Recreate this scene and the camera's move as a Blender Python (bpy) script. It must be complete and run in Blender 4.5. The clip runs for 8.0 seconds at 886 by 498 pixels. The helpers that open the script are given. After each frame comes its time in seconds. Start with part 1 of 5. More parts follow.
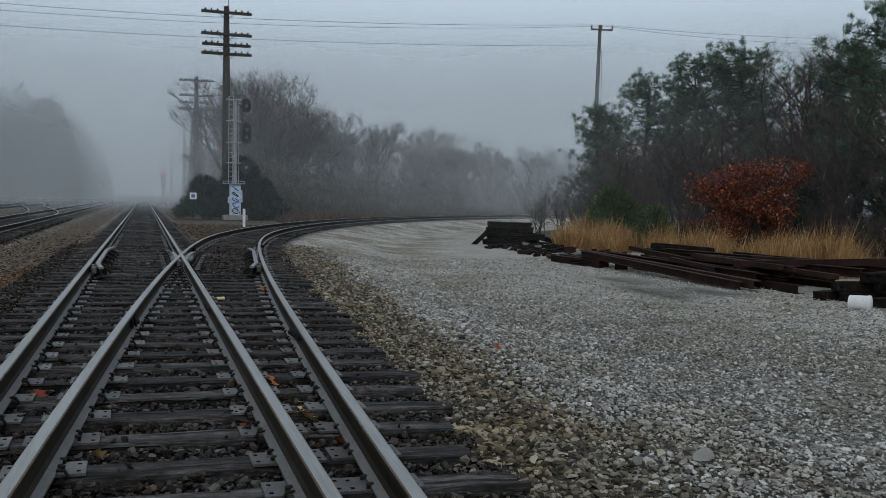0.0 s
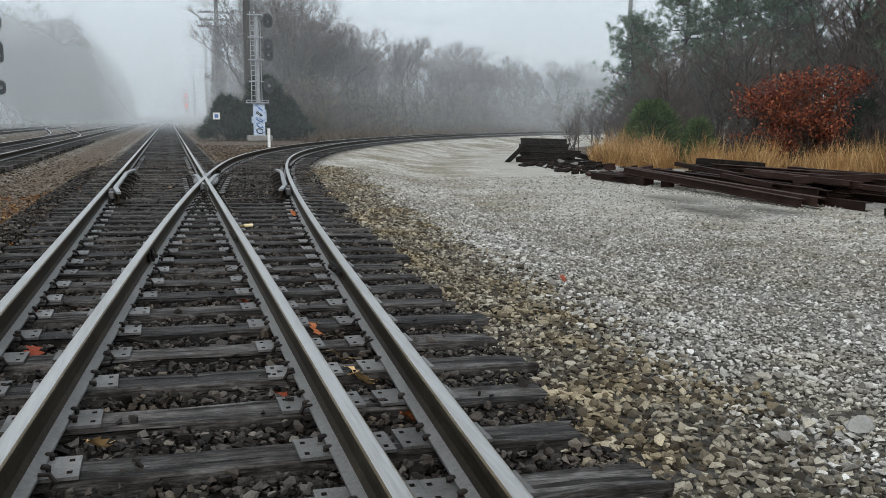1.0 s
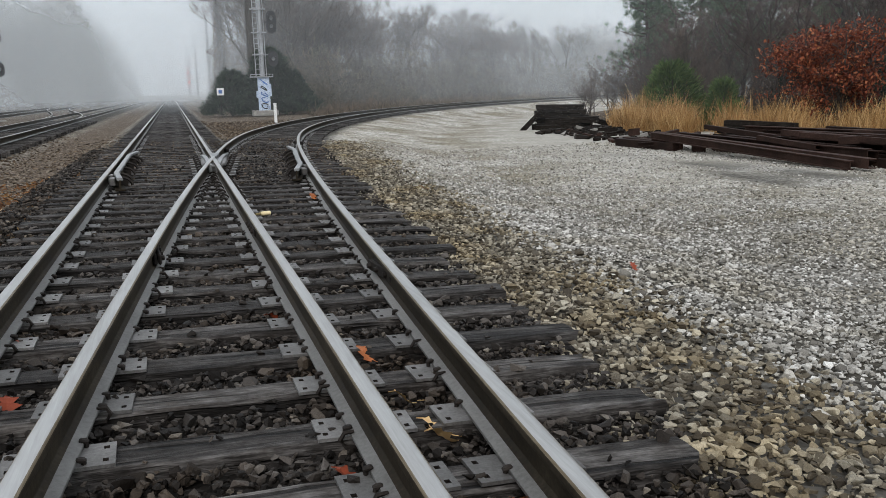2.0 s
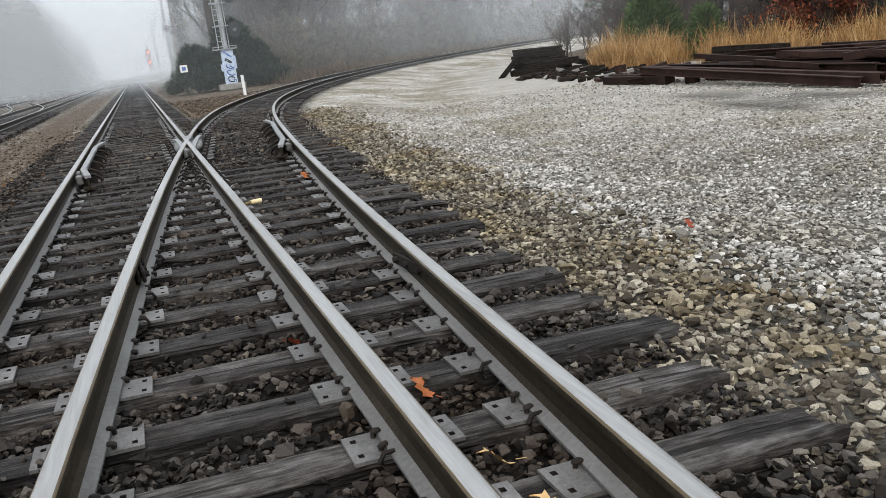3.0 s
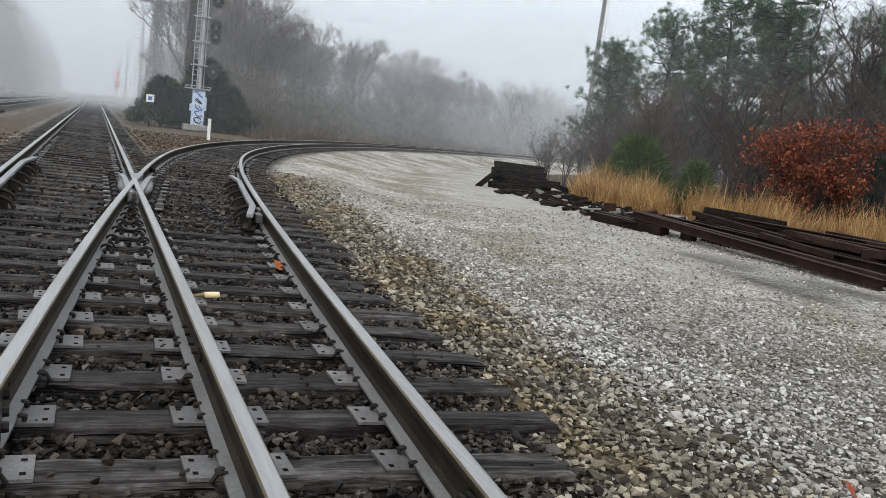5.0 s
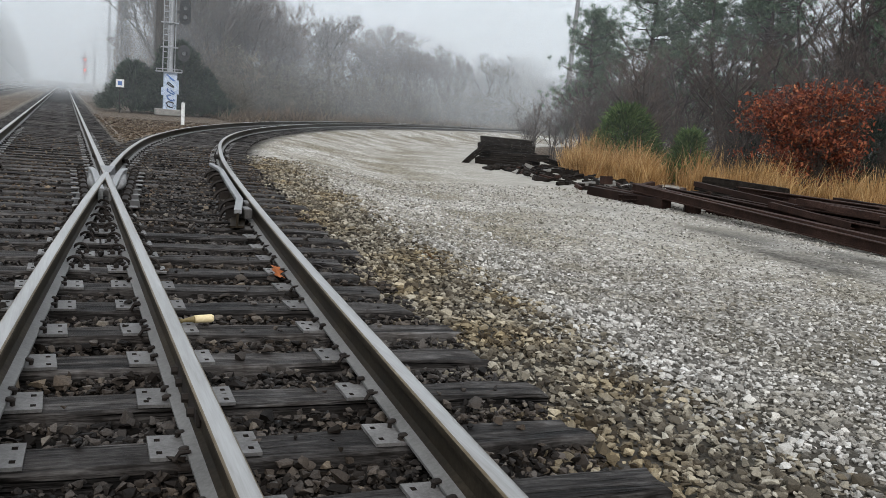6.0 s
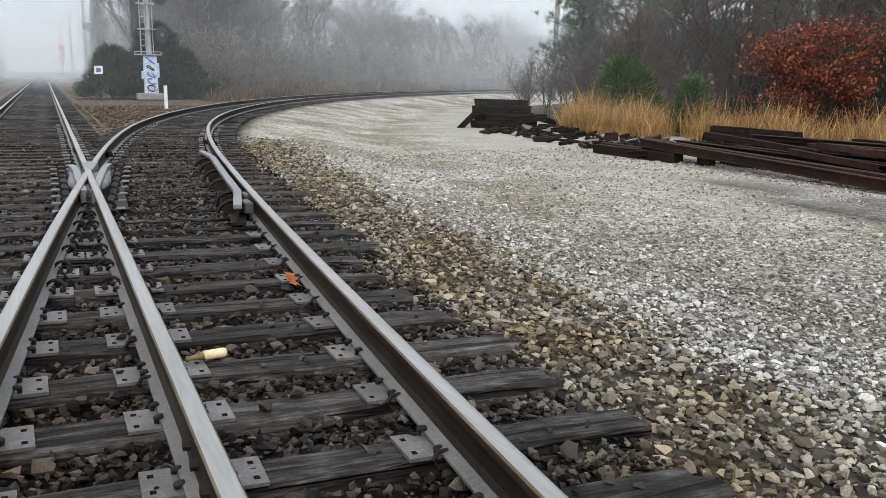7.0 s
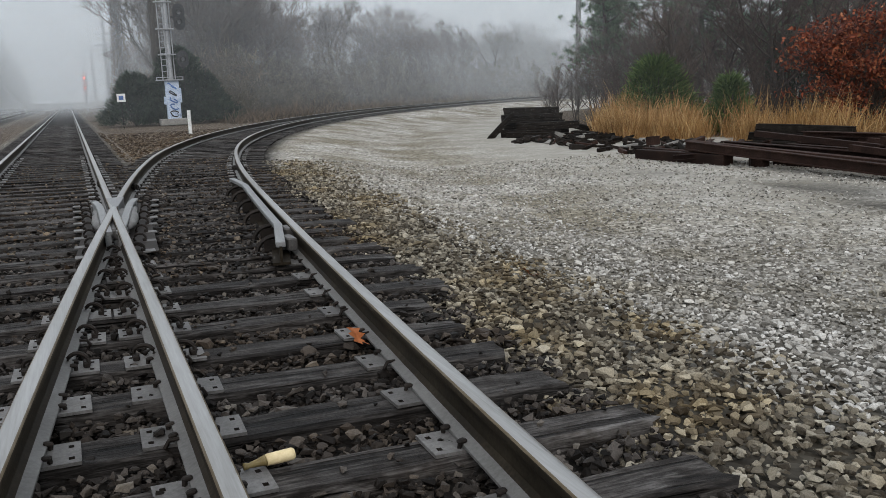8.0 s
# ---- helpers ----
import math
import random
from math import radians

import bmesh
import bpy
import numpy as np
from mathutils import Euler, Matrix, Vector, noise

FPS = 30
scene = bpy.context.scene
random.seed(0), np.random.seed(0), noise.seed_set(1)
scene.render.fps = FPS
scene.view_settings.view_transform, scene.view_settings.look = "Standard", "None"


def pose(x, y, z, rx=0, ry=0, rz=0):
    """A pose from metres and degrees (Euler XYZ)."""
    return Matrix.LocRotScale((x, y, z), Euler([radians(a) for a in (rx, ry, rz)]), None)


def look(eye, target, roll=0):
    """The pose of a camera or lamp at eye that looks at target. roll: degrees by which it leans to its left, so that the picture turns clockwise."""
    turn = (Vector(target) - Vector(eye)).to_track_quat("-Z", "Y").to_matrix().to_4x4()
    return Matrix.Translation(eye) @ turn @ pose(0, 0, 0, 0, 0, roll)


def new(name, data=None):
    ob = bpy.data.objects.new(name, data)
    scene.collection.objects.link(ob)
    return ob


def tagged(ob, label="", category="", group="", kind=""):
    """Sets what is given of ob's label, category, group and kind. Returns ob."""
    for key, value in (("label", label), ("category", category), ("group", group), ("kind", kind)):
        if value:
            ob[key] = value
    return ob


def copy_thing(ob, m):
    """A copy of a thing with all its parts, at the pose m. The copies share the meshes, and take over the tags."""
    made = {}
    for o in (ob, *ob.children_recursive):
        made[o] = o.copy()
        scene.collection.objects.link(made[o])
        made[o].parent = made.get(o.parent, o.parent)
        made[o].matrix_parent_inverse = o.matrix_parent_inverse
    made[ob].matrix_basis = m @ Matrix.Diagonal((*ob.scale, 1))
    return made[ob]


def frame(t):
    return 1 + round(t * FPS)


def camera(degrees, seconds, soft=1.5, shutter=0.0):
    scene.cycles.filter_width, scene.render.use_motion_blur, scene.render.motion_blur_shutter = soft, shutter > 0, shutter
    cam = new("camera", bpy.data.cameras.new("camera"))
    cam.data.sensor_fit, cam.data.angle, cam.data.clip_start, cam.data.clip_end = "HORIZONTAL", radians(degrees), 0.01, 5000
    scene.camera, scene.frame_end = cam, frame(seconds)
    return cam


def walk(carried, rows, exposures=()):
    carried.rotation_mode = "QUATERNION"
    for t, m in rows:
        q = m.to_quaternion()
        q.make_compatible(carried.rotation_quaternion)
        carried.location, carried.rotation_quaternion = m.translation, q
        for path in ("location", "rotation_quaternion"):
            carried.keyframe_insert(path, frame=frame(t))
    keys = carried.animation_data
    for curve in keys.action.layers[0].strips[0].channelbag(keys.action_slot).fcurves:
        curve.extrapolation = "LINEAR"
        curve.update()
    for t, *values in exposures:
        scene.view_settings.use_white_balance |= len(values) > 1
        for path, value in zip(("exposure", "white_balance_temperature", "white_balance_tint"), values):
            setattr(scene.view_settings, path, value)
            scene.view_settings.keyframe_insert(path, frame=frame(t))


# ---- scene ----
cam = camera(54.5, 8.0, soft=0.8)
PATH = [
    (0, (0.078, 0.126, 1.296), (0.734, 2.012, 1.183), 1.0),
    (0.5, (0.11, 0.626, 1.257), (0.819, 2.485, 1.058), 1.4),
    (1, (0.166, 1.294, 1.231), (0.762, 3.179, 0.93), 0.2),
    (2.3, (0.175, 2.738, 1.218), (0.752, 4.611, 0.82), -2.5),
    (2.5, (0.178, 2.92, 1.222), (0.753, 4.787, 0.796), -3.6),
    (3, (0.167, 3.459, 1.223), (0.764, 5.309, 0.749), -7.2),
    (3.5, (0.223, 4.112, 1.196), (0.845, 5.944, 0.688), -4.7),
    (4, (0.235, 4.659, 1.219), (0.909, 6.481, 0.741), -4.3),
    (4.5, (0.232, 5.18, 1.191), (0.921, 7.002, 0.739), -3.1),
    (5, (0.236, 5.696, 1.194), (0.999, 7.525, 0.93), 6.5),
    (6.3, (0.324, 6.979, 1.181), (1.148, 8.769, 0.842), 4.0),
    (6.5, (0.331, 7.142, 1.184), (1.169, 8.924, 0.831), 3.9),
    (7, (0.401, 7.575, 1.201), (1.216, 9.358, 0.806), 0.6),
    (7.5, (0.437, 8.05, 1.217), (1.263, 9.835, 0.853), -1.0),
    (8, (0.463, 8.494, 1.207), (1.226, 10.306, 0.837), -2.3),
]
EXPOSURES = [(0.0, -0.93, 5900, 9), (0.5, -0.86, 5950, 9), (1.0, 0.08, 6280, 10), (2.5, 0.14, 6450, 13), (3.0, 0.42, 6500, 13), (3.5, 0.72, 6500, 13), (4.5, 0.66, 6480, 13), (5.0, 0.2, 6400, 13), (6.5, 0.22, 6450, 13), (7.0, 0.38, 6450, 13), (7.5, 0.34, 6450, 13), (8.0, -0.12, 6420, 13)]
walk(cam, [(t, look(eye, target, roll)) for t, eye, target, roll in PATH], EXPOSURES)

# ---- world and sun: a foggy, overcast winter day ----
world = bpy.data.worlds.new("overcast")
scene.world = world
world.use_nodes = True
wn, wl = world.node_tree.nodes, world.node_tree.links
background = wn["Background"]
sky = wn.new("ShaderNodeTexSky")
sky.sky_type, sky.sun_disc = "NISHITA", False
sky.sun_elevation, sky.sun_rotation, sky.dust_density = radians(36), radians(200), 6.0
sky_dim = wn.new("ShaderNodeVectorMath")
sky_dim.operation = "SCALE"
sky_dim.inputs["Scale"].default_value = 0.08
wl.new(sky.outputs[0], sky_dim.inputs[0])
wcoord = wn.new("ShaderNodeTexCoord")
wsep = wn.new("ShaderNodeSeparateXYZ")
wl.new(wcoord.outputs["Generated"], wsep.inputs[0])
wramp = wn.new("ShaderNodeValToRGB")
wramp.color_ramp.elements[0].position, wramp.color_ramp.elements[0].color = 0.0, (0.86, 0.96, 1.01, 1)
wramp.color_ramp.elements[1].position, wramp.color_ramp.elements[1].color = 1.0, (1.12, 1.19, 1.25, 1)
mid = wramp.color_ramp.elements.new(0.22)
mid.color = (1.09, 1.215, 1.28, 1)
wl.new(wsep.outputs["Z"], wramp.inputs[0])
wmix = wn.new("ShaderNodeMix")
wmix.data_type = "RGBA"
wmix.inputs[0].default_value = 0.86
wl.new(sky_dim.outputs[0], wmix.inputs[6])
wl.new(wramp.outputs[0], wmix.inputs[7])
wl.new(wmix.outputs[2], background.inputs[0])
background.inputs[1].default_value = 1.05

sun_data = bpy.data.lights.new("sun", "SUN")
sun_data.energy, sun_data.angle, sun_data.color = 1.1, radians(25), (1.0, 0.97, 0.93)
sun = new("sun", sun_data)
sun.matrix_world = look((0, 0, 30), (14, 38, 0))


# ---- materials ----
def material(name):
    m = bpy.data.materials.new(name)
    m.use_nodes = True
    return m, m.node_tree.nodes, m.node_tree.links, m.node_tree.nodes["Principled BSDF"]


def ramp_node(nodes, stops):
    r = nodes.new("ShaderNodeValToRGB")
    els = r.color_ramp.elements
    while len(els) < len(stops):
        els.new(0.5)
    for e, (p, c) in zip(els, stops):
        e.position, e.color = p, (*c, 1)
    return r


def noise_node(nodes, links, vector, scale, detail=4.0, rough=0.6):
    n = nodes.new("ShaderNodeTexNoise")
    n.inputs["Scale"].default_value, n.inputs["Detail"].default_value, n.inputs["Roughness"].default_value = scale, detail, rough
    links.new(vector, n.inputs["Vector"])
    return n


def mix_node(nodes, links, a, b, fac, blend="MIX"):
    m = nodes.new("ShaderNodeMix")
    m.data_type, m.blend_type = "RGBA", blend
    for v, i in ((fac, 0), (a, 6), (b, 7)):
        if isinstance(v, (int, float)):
            m.inputs[i].default_value = v
        elif isinstance(v, tuple):
            m.inputs[i].default_value = (*v, 1)
        else:
            links.new(v, m.inputs[i])
    return m.outputs[2]


def bump_node(nodes, links, height, strength, distance, target, after=None):
    b = nodes.new("ShaderNodeBump")
    b.inputs["Strength"].default_value, b.inputs["Distance"].default_value = strength, distance
    links.new(height, b.inputs["Height"])
    if after is not None:
        links.new(after.outputs[0], b.inputs["Normal"])
    links.new(b.outputs[0], target.inputs["Normal"])
    return b


def surface(name, stops, scale=3.0, stretch=(1, 1, 1), fine=60.0, rough=(0.7, 0.9), metal=0.0, bump=0.3, depth=0.004, vary=0.25, worlds=False, sheen=0.2, cracks=0.0):
    """Two scales of colour variation, a fine relief, and a change of value from thing to thing."""
    m, n, l, p = material(name)
    coord = n.new("ShaderNodeTexCoord")
    mapping = n.new("ShaderNodeMapping")
    mapping.inputs["Scale"].default_value = stretch
    source = coord.outputs["Object"]
    if worlds:
        source = n.new("ShaderNodeNewGeometry").outputs["Position"]
    info = n.new("ShaderNodeObjectInfo")
    shift = n.new("ShaderNodeVectorMath")
    shift.operation = "SCALE"
    shift.inputs[0].default_value = (37.0, 11.0, 23.0)
    l.new(info.outputs["Random"], shift.inputs["Scale"])
    add = n.new("ShaderNodeVectorMath")
    l.new(source, add.inputs[0])
    l.new(shift.outputs[0], add.inputs[1])
    l.new(add.outputs[0], mapping.inputs["Vector"])
    big = noise_node(n, l, mapping.outputs[0], scale)
    small = noise_node(n, l, mapping.outputs[0], fine, 3.0, 0.7)
    both = n.new("ShaderNodeMath")
    both.operation = "MULTIPLY_ADD"
    both.inputs[1].default_value = 0.45
    l.new(small.outputs[0], both.inputs[0])
    half = n.new("ShaderNodeMath")
    half.operation = "MULTIPLY"
    half.inputs[1].default_value = 0.55
    l.new(big.outputs[0], half.inputs[0])
    l.new(half.outputs[0], both.inputs[2])
    r = ramp_node(n, stops)
    l.new(both.outputs[0], r.inputs[0])
    value = n.new("ShaderNodeMapRange")
    value.inputs["To Min"].default_value, value.inputs["To Max"].default_value = 1 - vary, 1 + vary
    l.new(info.outputs["Random"], value.inputs["Value"])
    tint = n.new("ShaderNodeVectorMath")
    tint.operation = "SCALE"
    l.new(r.outputs[0], tint.inputs[0])
    l.new(value.outputs[0], tint.inputs["Scale"])
    shade, height = tint.outputs[0], both.outputs[0]
    if cracks:
        # long dark splits along the grain
        split = n.new("ShaderNodeMapping")
        split.inputs["Scale"].default_value = (0.9, 24.0, 24.0)
        l.new(add.outputs[0], split.inputs["Vector"])
        lines = noise_node(n, l, split.outputs[0], 1.0, 2.0, 0.5)
        lr = ramp_node(n, ((0.36, (0.12, 0.11, 0.1)), (0.42, (1, 1, 1))))
        l.new(lines.outputs[0], lr.inputs[0])
        blot = noise_node(n, l, add.outputs[0], 7.0, 4.0, 0.7)
        br = ramp_node(n, ((0.35, (0.55, 0.5, 0.45)), (0.65, (1.35, 1.33, 1.3))))
        l.new(blot.outputs[0], br.inputs[0])
        shade = mix_node(n, l, shade, lr.outputs[0], cracks, "MULTIPLY")
        shade = mix_node(n, l, shade, br.outputs[0], 1.0, "MULTIPLY")
        sum_h = n.new("ShaderNodeMath")
        l.new(both.outputs[0], sum_h.inputs[0])
        l.new(lr.outputs[0], sum_h.inputs[1])
        height = sum_h.outputs[0]
    l.new(shade, p.inputs["Base Color"])
    gloss = n.new("ShaderNodeMapRange")
    gloss.inputs["To Min"].default_value, gloss.inputs["To Max"].default_value = rough
    l.new(big.outputs[0], gloss.inputs["Value"])
    l.new(gloss.outputs[0], p.inputs["Roughness"])
    p.inputs["Metallic"].default_value = metal
    p.inputs["Specular IOR Level"].default_value = sheen
    if bump:
        bump_node(n, l, height, bump, depth, p)
    return m


def stone_material(name, stops, tint, rough, sheen=0.1):
    """Crushed stone: each stone its own shade, with grain and patches of stain along the ground."""
    m, n, l, p = material(name)
    geo = n.new("ShaderNodeNewGeometry")
    r = ramp_node(n, stops)
    l.new(geo.outputs["Random Per Island"], r.inputs[0])
    patch = noise_node(n, l, geo.outputs["Position"], 0.9, 3.0)
    pr = ramp_node(n, ((0.46, (0, 0, 0)), (0.62, (1, 1, 1))))
    l.new(patch.outputs[0], pr.inputs[0])
    stained = mix_node(n, l, r.outputs[0], tint, 0.7, "MULTIPLY")
    col = mix_node(n, l, r.outputs[0], stained, pr.outputs[0])
    grain = noise_node(n, l, geo.outputs["Position"], 140.0, 3.0, 0.7)
    gr = ramp_node(n, ((0.3, (0.62, 0.62, 0.62)), (0.7, (1.2, 1.2, 1.2))))
    l.new(grain.outputs[0], gr.inputs[0])
    l.new(mix_node(n, l, col, gr.outputs[0], 1.0, "MULTIPLY"), p.inputs["Base Color"])
    p.inputs["Roughness"].default_value = rough
    p.inputs["Specular IOR Level"].default_value = sheen
    bump_node(n, l, grain.outputs[0], 0.5, 0.004, p)
    return m


LOT_STOPS = ((0.0, (0.12, 0.111, 0.097)), (0.3, (0.25, 0.236, 0.210)), (0.6, (0.37, 0.353, 0.318)), (0.85, (0.50, 0.482, 0.445)), (1.0, (0.66, 0.64, 0.60)))
SHOULDER_STOPS = ((0.0, (0.034, 0.028, 0.021)), (0.35, (0.100, 0.085, 0.063)), (0.65, (0.195, 0.172, 0.131)), (0.9, (0.31, 0.28, 0.218)), (1.0, (0.43, 0.395, 0.318)))
BALLAST_STOPS = ((0.0, (0.0060, 0.0051, 0.0044)), (0.4, (0.0205, 0.0175, 0.0152)), (0.75, (0.0640, 0.0555, 0.0486)), (0.95, (0.1000, 0.0885, 0.0780)), (1.0, (0.1700, 0.1490, 0.1220)))
BROWN_STOPS = ((0.0, (0.022, 0.0155, 0.0105)), (0.4, (0.062, 0.045, 0.031)), (0.8, (0.132, 0.102, 0.074)), (1.0, (0.24, 0.205, 0.162)))
lot_stone = stone_material("pale_limestone", LOT_STOPS, (0.72, 0.68, 0.58), 0.8)
shoulder_stone = stone_material("tan_limestone", SHOULDER_STOPS, (0.98, 0.82, 0.54), 0.7)
ballast_stone = stone_material("dark_ballast", BALLAST_STOPS, (0.8, 0.66, 0.5), 0.6)
brown_stone = stone_material("brown_ballast", BROWN_STOPS, (0.86, 0.72, 0.54), 0.85)


def ground_material():
    """Gravel between and beyond the loose stones: cells of stone, coloured by the kind of ground, with the shade of the
    gaps painted in.
    """
    m, n, l, p = material("gravel_ground")
    geo = n.new("ShaderNodeNewGeometry")
    pos = geo.outputs["Position"]
    zone = n.new("ShaderNodeAttribute")
    zone.attribute_name = "zone"
    sep = n.new("ShaderNodeSeparateColor")
    l.new(zone.outputs["Color"], sep.inputs[0])
    cells = n.new("ShaderNodeTexVoronoi")
    cells.inputs["Scale"].default_value = 21.0
    l.new(pos, cells.inputs["Vector"])
    pick = n.new("ShaderNodeSeparateColor")
    l.new(cells.outputs["Color"], pick.inputs[0])
    cols = []
    for stops in (LOT_STOPS, BALLAST_STOPS, BROWN_STOPS):
        r = ramp_node(n, stops)
        l.new(pick.outputs[0], r.inputs[0])
        cols.append(r.outputs[0])
    fines = noise_node(n, l, pos, 0.55, 5.0, 0.65)
    fr = ramp_node(n, ((0.40, (0.56, 0.52, 0.43)), (0.60, (1.06, 1.05, 1.03))))
    l.new(fines.outputs[0], fr.inputs[0])
    lot = mix_node(n, l, cols[0], fr.outputs[0], 1.0, "MULTIPLY")
    # near-dark lot colour paints the shade in gaps between loose stones
    shade_or_damp = mix_node(n, l, lot, (0.022, 0.019, 0.015), 0.85)
    lot = mix_node(n, l, lot, shade_or_damp, zone.outputs["Alpha"])
    # near-black mix paints shade between ballast stones, and colours the muddy hollows
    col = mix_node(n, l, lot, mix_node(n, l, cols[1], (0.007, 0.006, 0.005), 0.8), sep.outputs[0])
    col = mix_node(n, l, col, cols[2], sep.outputs[1])
    dust = noise_node(n, l, pos, 2.6, 5.0, 0.6)
    dr = ramp_node(n, ((0.3, (0.27, 0.253, 0.218)), (0.7, (0.38, 0.365, 0.325))))
    l.new(dust.outputs[0], dr.inputs[0])
    col = mix_node(n, l, col, dr.outputs[0], sep.outputs[2])
    l.new(col, p.inputs["Base Color"])
    p.inputs["Roughness"].default_value = 0.85
    p.inputs["Specular IOR Level"].default_value = 0.08
    inv = n.new("ShaderNodeMath")
    inv.operation = "SUBTRACT"
    inv.inputs[0].default_value = 1.0
    l.new(cells.outputs["Distance"], inv.inputs[1])
    first = bump_node(n, l, inv.outputs[0], 0.55, 0.018, p)
    packed = n.new("ShaderNodeMapRange")
    packed.inputs["From Max"].default_value = 0.7
    packed.inputs["To Min"].default_value, packed.inputs["To Max"].default_value = 0.55, 0.0
    l.new(sep.outputs[2], packed.inputs["Value"])
    l.new(packed.outputs[0], first.inputs["Strength"])
    second = bump_node(n, l, dust.outputs[0], 0.3, 0.01, p, first)
    fade = n.new("ShaderNodeMapRange")
    fade.inputs["From Max"].default_value = 0.7
    fade.inputs["To Min"].default_value, fade.inputs["To Max"].default_value = 0.3, 0.0
    l.new(sep.outputs[2], fade.inputs["Value"])
    l.new(fade.outputs[0], second.inputs["Strength"])
    return m


gravel_ground = ground_material()
tie_wood = surface("weathered_tie_wood", ((0.36, (0.0050, 0.0043, 0.0038)), (0.47, (0.0220, 0.0200, 0.0188)), (0.57, (0.0700, 0.0664, 0.0642)), (0.70, (0.1300, 0.1255, 0.1225))), scale=1.6, stretch=(0.7800, 7.0200, 7.0200), fine=11.0, rough=(0.55, 0.85), bump=0.9, depth=0.02, vary=0.4, sheen=0.12, cracks=0.85)
old_timber = surface("creosoted_timber", ((0.3, (0.0060, 0.0053, 0.0045)), (0.55, (0.0188, 0.0158, 0.0135)), (0.8, (0.0488, 0.0420, 0.0360))), scale=1.6, stretch=(0.9000, 6.7500, 6.7500), fine=12.0, rough=(0.6, 0.9), bump=0.9, depth=0.02, sheen=0.05, cracks=0.8)
rail_side = surface("rusty_rail_web", ((0.32, (0.0080, 0.0060, 0.0038)), (0.5, (0.0205, 0.0155, 0.0096)), (0.7, (0.0470, 0.0375, 0.0250))), scale=2.2, fine=45.0, rough=(0.6, 0.85), metal=0.15, sheen=0.12, bump=0.35, depth=0.004, vary=0.08, worlds=True)
rail_foot = surface("grey_rail_foot", ((0.3, (0.0780, 0.0741, 0.0686)), (0.55, (0.1482, 0.1443, 0.1365)), (0.75, (0.2106, 0.2067, 0.1989))), scale=2.0, fine=50.0, rough=(0.5, 0.7), metal=0.2, bump=0.3, depth=0.003, vary=0.05, worlds=True)
rail_top = surface("polished_rail_head", ((0.25, (0.19, 0.180, 0.164)), (0.5, (0.305, 0.299, 0.288)), (0.75, (0.41, 0.405, 0.396))), scale=1.0, stretch=(13, 0.6, 1), fine=6.0, rough=(0.3, 0.5), metal=0.7, bump=0.1, depth=0.001, vary=0.03, worlds=True)
rail_edge = surface("worn_brown_rail_shoulder", ((0.3, (0.058, 0.041, 0.022)), (0.5, (0.120, 0.090, 0.054)), (0.72, (0.23, 0.195, 0.14))), scale=1.2, stretch=(20, 0.8, 6), fine=14.0, rough=(0.4, 0.6), metal=0.45, bump=0.2, depth=0.002, vary=0.03, worlds=True)
frog_steel = surface("worn_cast_steel", ((0.3, (0.1400, 0.1400, 0.1365)), (0.55, (0.2520, 0.2520, 0.2485)), (0.75, (0.3500, 0.3500, 0.3430))), scale=5.0, fine=60.0, rough=(0.35, 0.6), metal=0.6, bump=0.2, depth=0.002, vary=0.05)
plate_steel = surface("grey_tie_plate", ((0.3, (0.055, 0.051, 0.047)), (0.52, (0.135, 0.13, 0.124)), (0.75, (0.24, 0.235, 0.226))), scale=6.0, fine=70.0, rough=(0.45, 0.65), metal=0.25, bump=0.25, depth=0.003, vary=0.3)
dark_iron = surface("dark_rusty_iron", ((0.3, (0.0084, 0.0070, 0.0063)), (0.6, (0.0245, 0.0196, 0.0161)), (0.8, (0.0490, 0.0350, 0.0266))), scale=8.0, fine=60.0, rough=(0.6, 0.85), metal=0.2, bump=0.3, depth=0.003)
rust_beam = surface("rust_brown_beam", ((0.3, (0.0085, 0.0052, 0.0042)), (0.52, (0.0270, 0.0145, 0.0108)), (0.75, (0.0640, 0.0375, 0.0295))), scale=2.5, fine=40.0, rough=(0.55, 0.8), metal=0.1, bump=0.3, depth=0.004, vary=0.5, sheen=0.1)
pole_wood = surface("dark_pole_wood", ((0.3, (0.02, 0.018, 0.016)), (0.55, (0.05, 0.046, 0.042)), (0.8, (0.1, 0.095, 0.088))), scale=2.0, stretch=(8, 8, 0.7), fine=20.0, bump=0.5, depth=0.01)
grey_pole = surface("grey_pole_wood", ((0.3, (0.05, 0.045, 0.042)), (0.55, (0.10, 0.095, 0.09)), (0.8, (0.16, 0.155, 0.15))), scale=2.0, stretch=(8, 8, 0.7), fine=20.0, bump=0.5, depth=0.01)
bark = surface("grey_brown_bark", ((0.3, (0.036, 0.031, 0.027)), (0.55, (0.070, 0.060, 0.053)), (0.8, (0.118, 0.105, 0.094))), scale=3.0, stretch=(5, 5, 1), fine=30.0, bump=0.7, depth=0.02, sheen=0.05)
twig_bark = surface("reddish_twigs", ((0.3, (0.046, 0.035, 0.029)), (0.55, (0.086, 0.066, 0.056)), (0.8, (0.130, 0.104, 0.090))), scale=3.0, fine=30.0, bump=0.0, sheen=0.05)
white_paint = surface("chalky_white_paint", ((0.3, (0.55, 0.55, 0.53)), (0.55, (0.72, 0.72, 0.70)), (0.75, (0.8, 0.8, 0.78))), scale=4.0, fine=50.0, rough=(0.5, 0.7), bump=0.1, depth=0.002, vary=0.05)
silver_paint = surface("dull_silver_paint", ((0.3, (0.22, 0.225, 0.23)), (0.55, (0.33, 0.34, 0.35)), (0.75, (0.42, 0.43, 0.44))), scale=3.0, fine=50.0, rough=(0.45, 0.65), metal=0.35, bump=0.1, depth=0.002, vary=0.05)
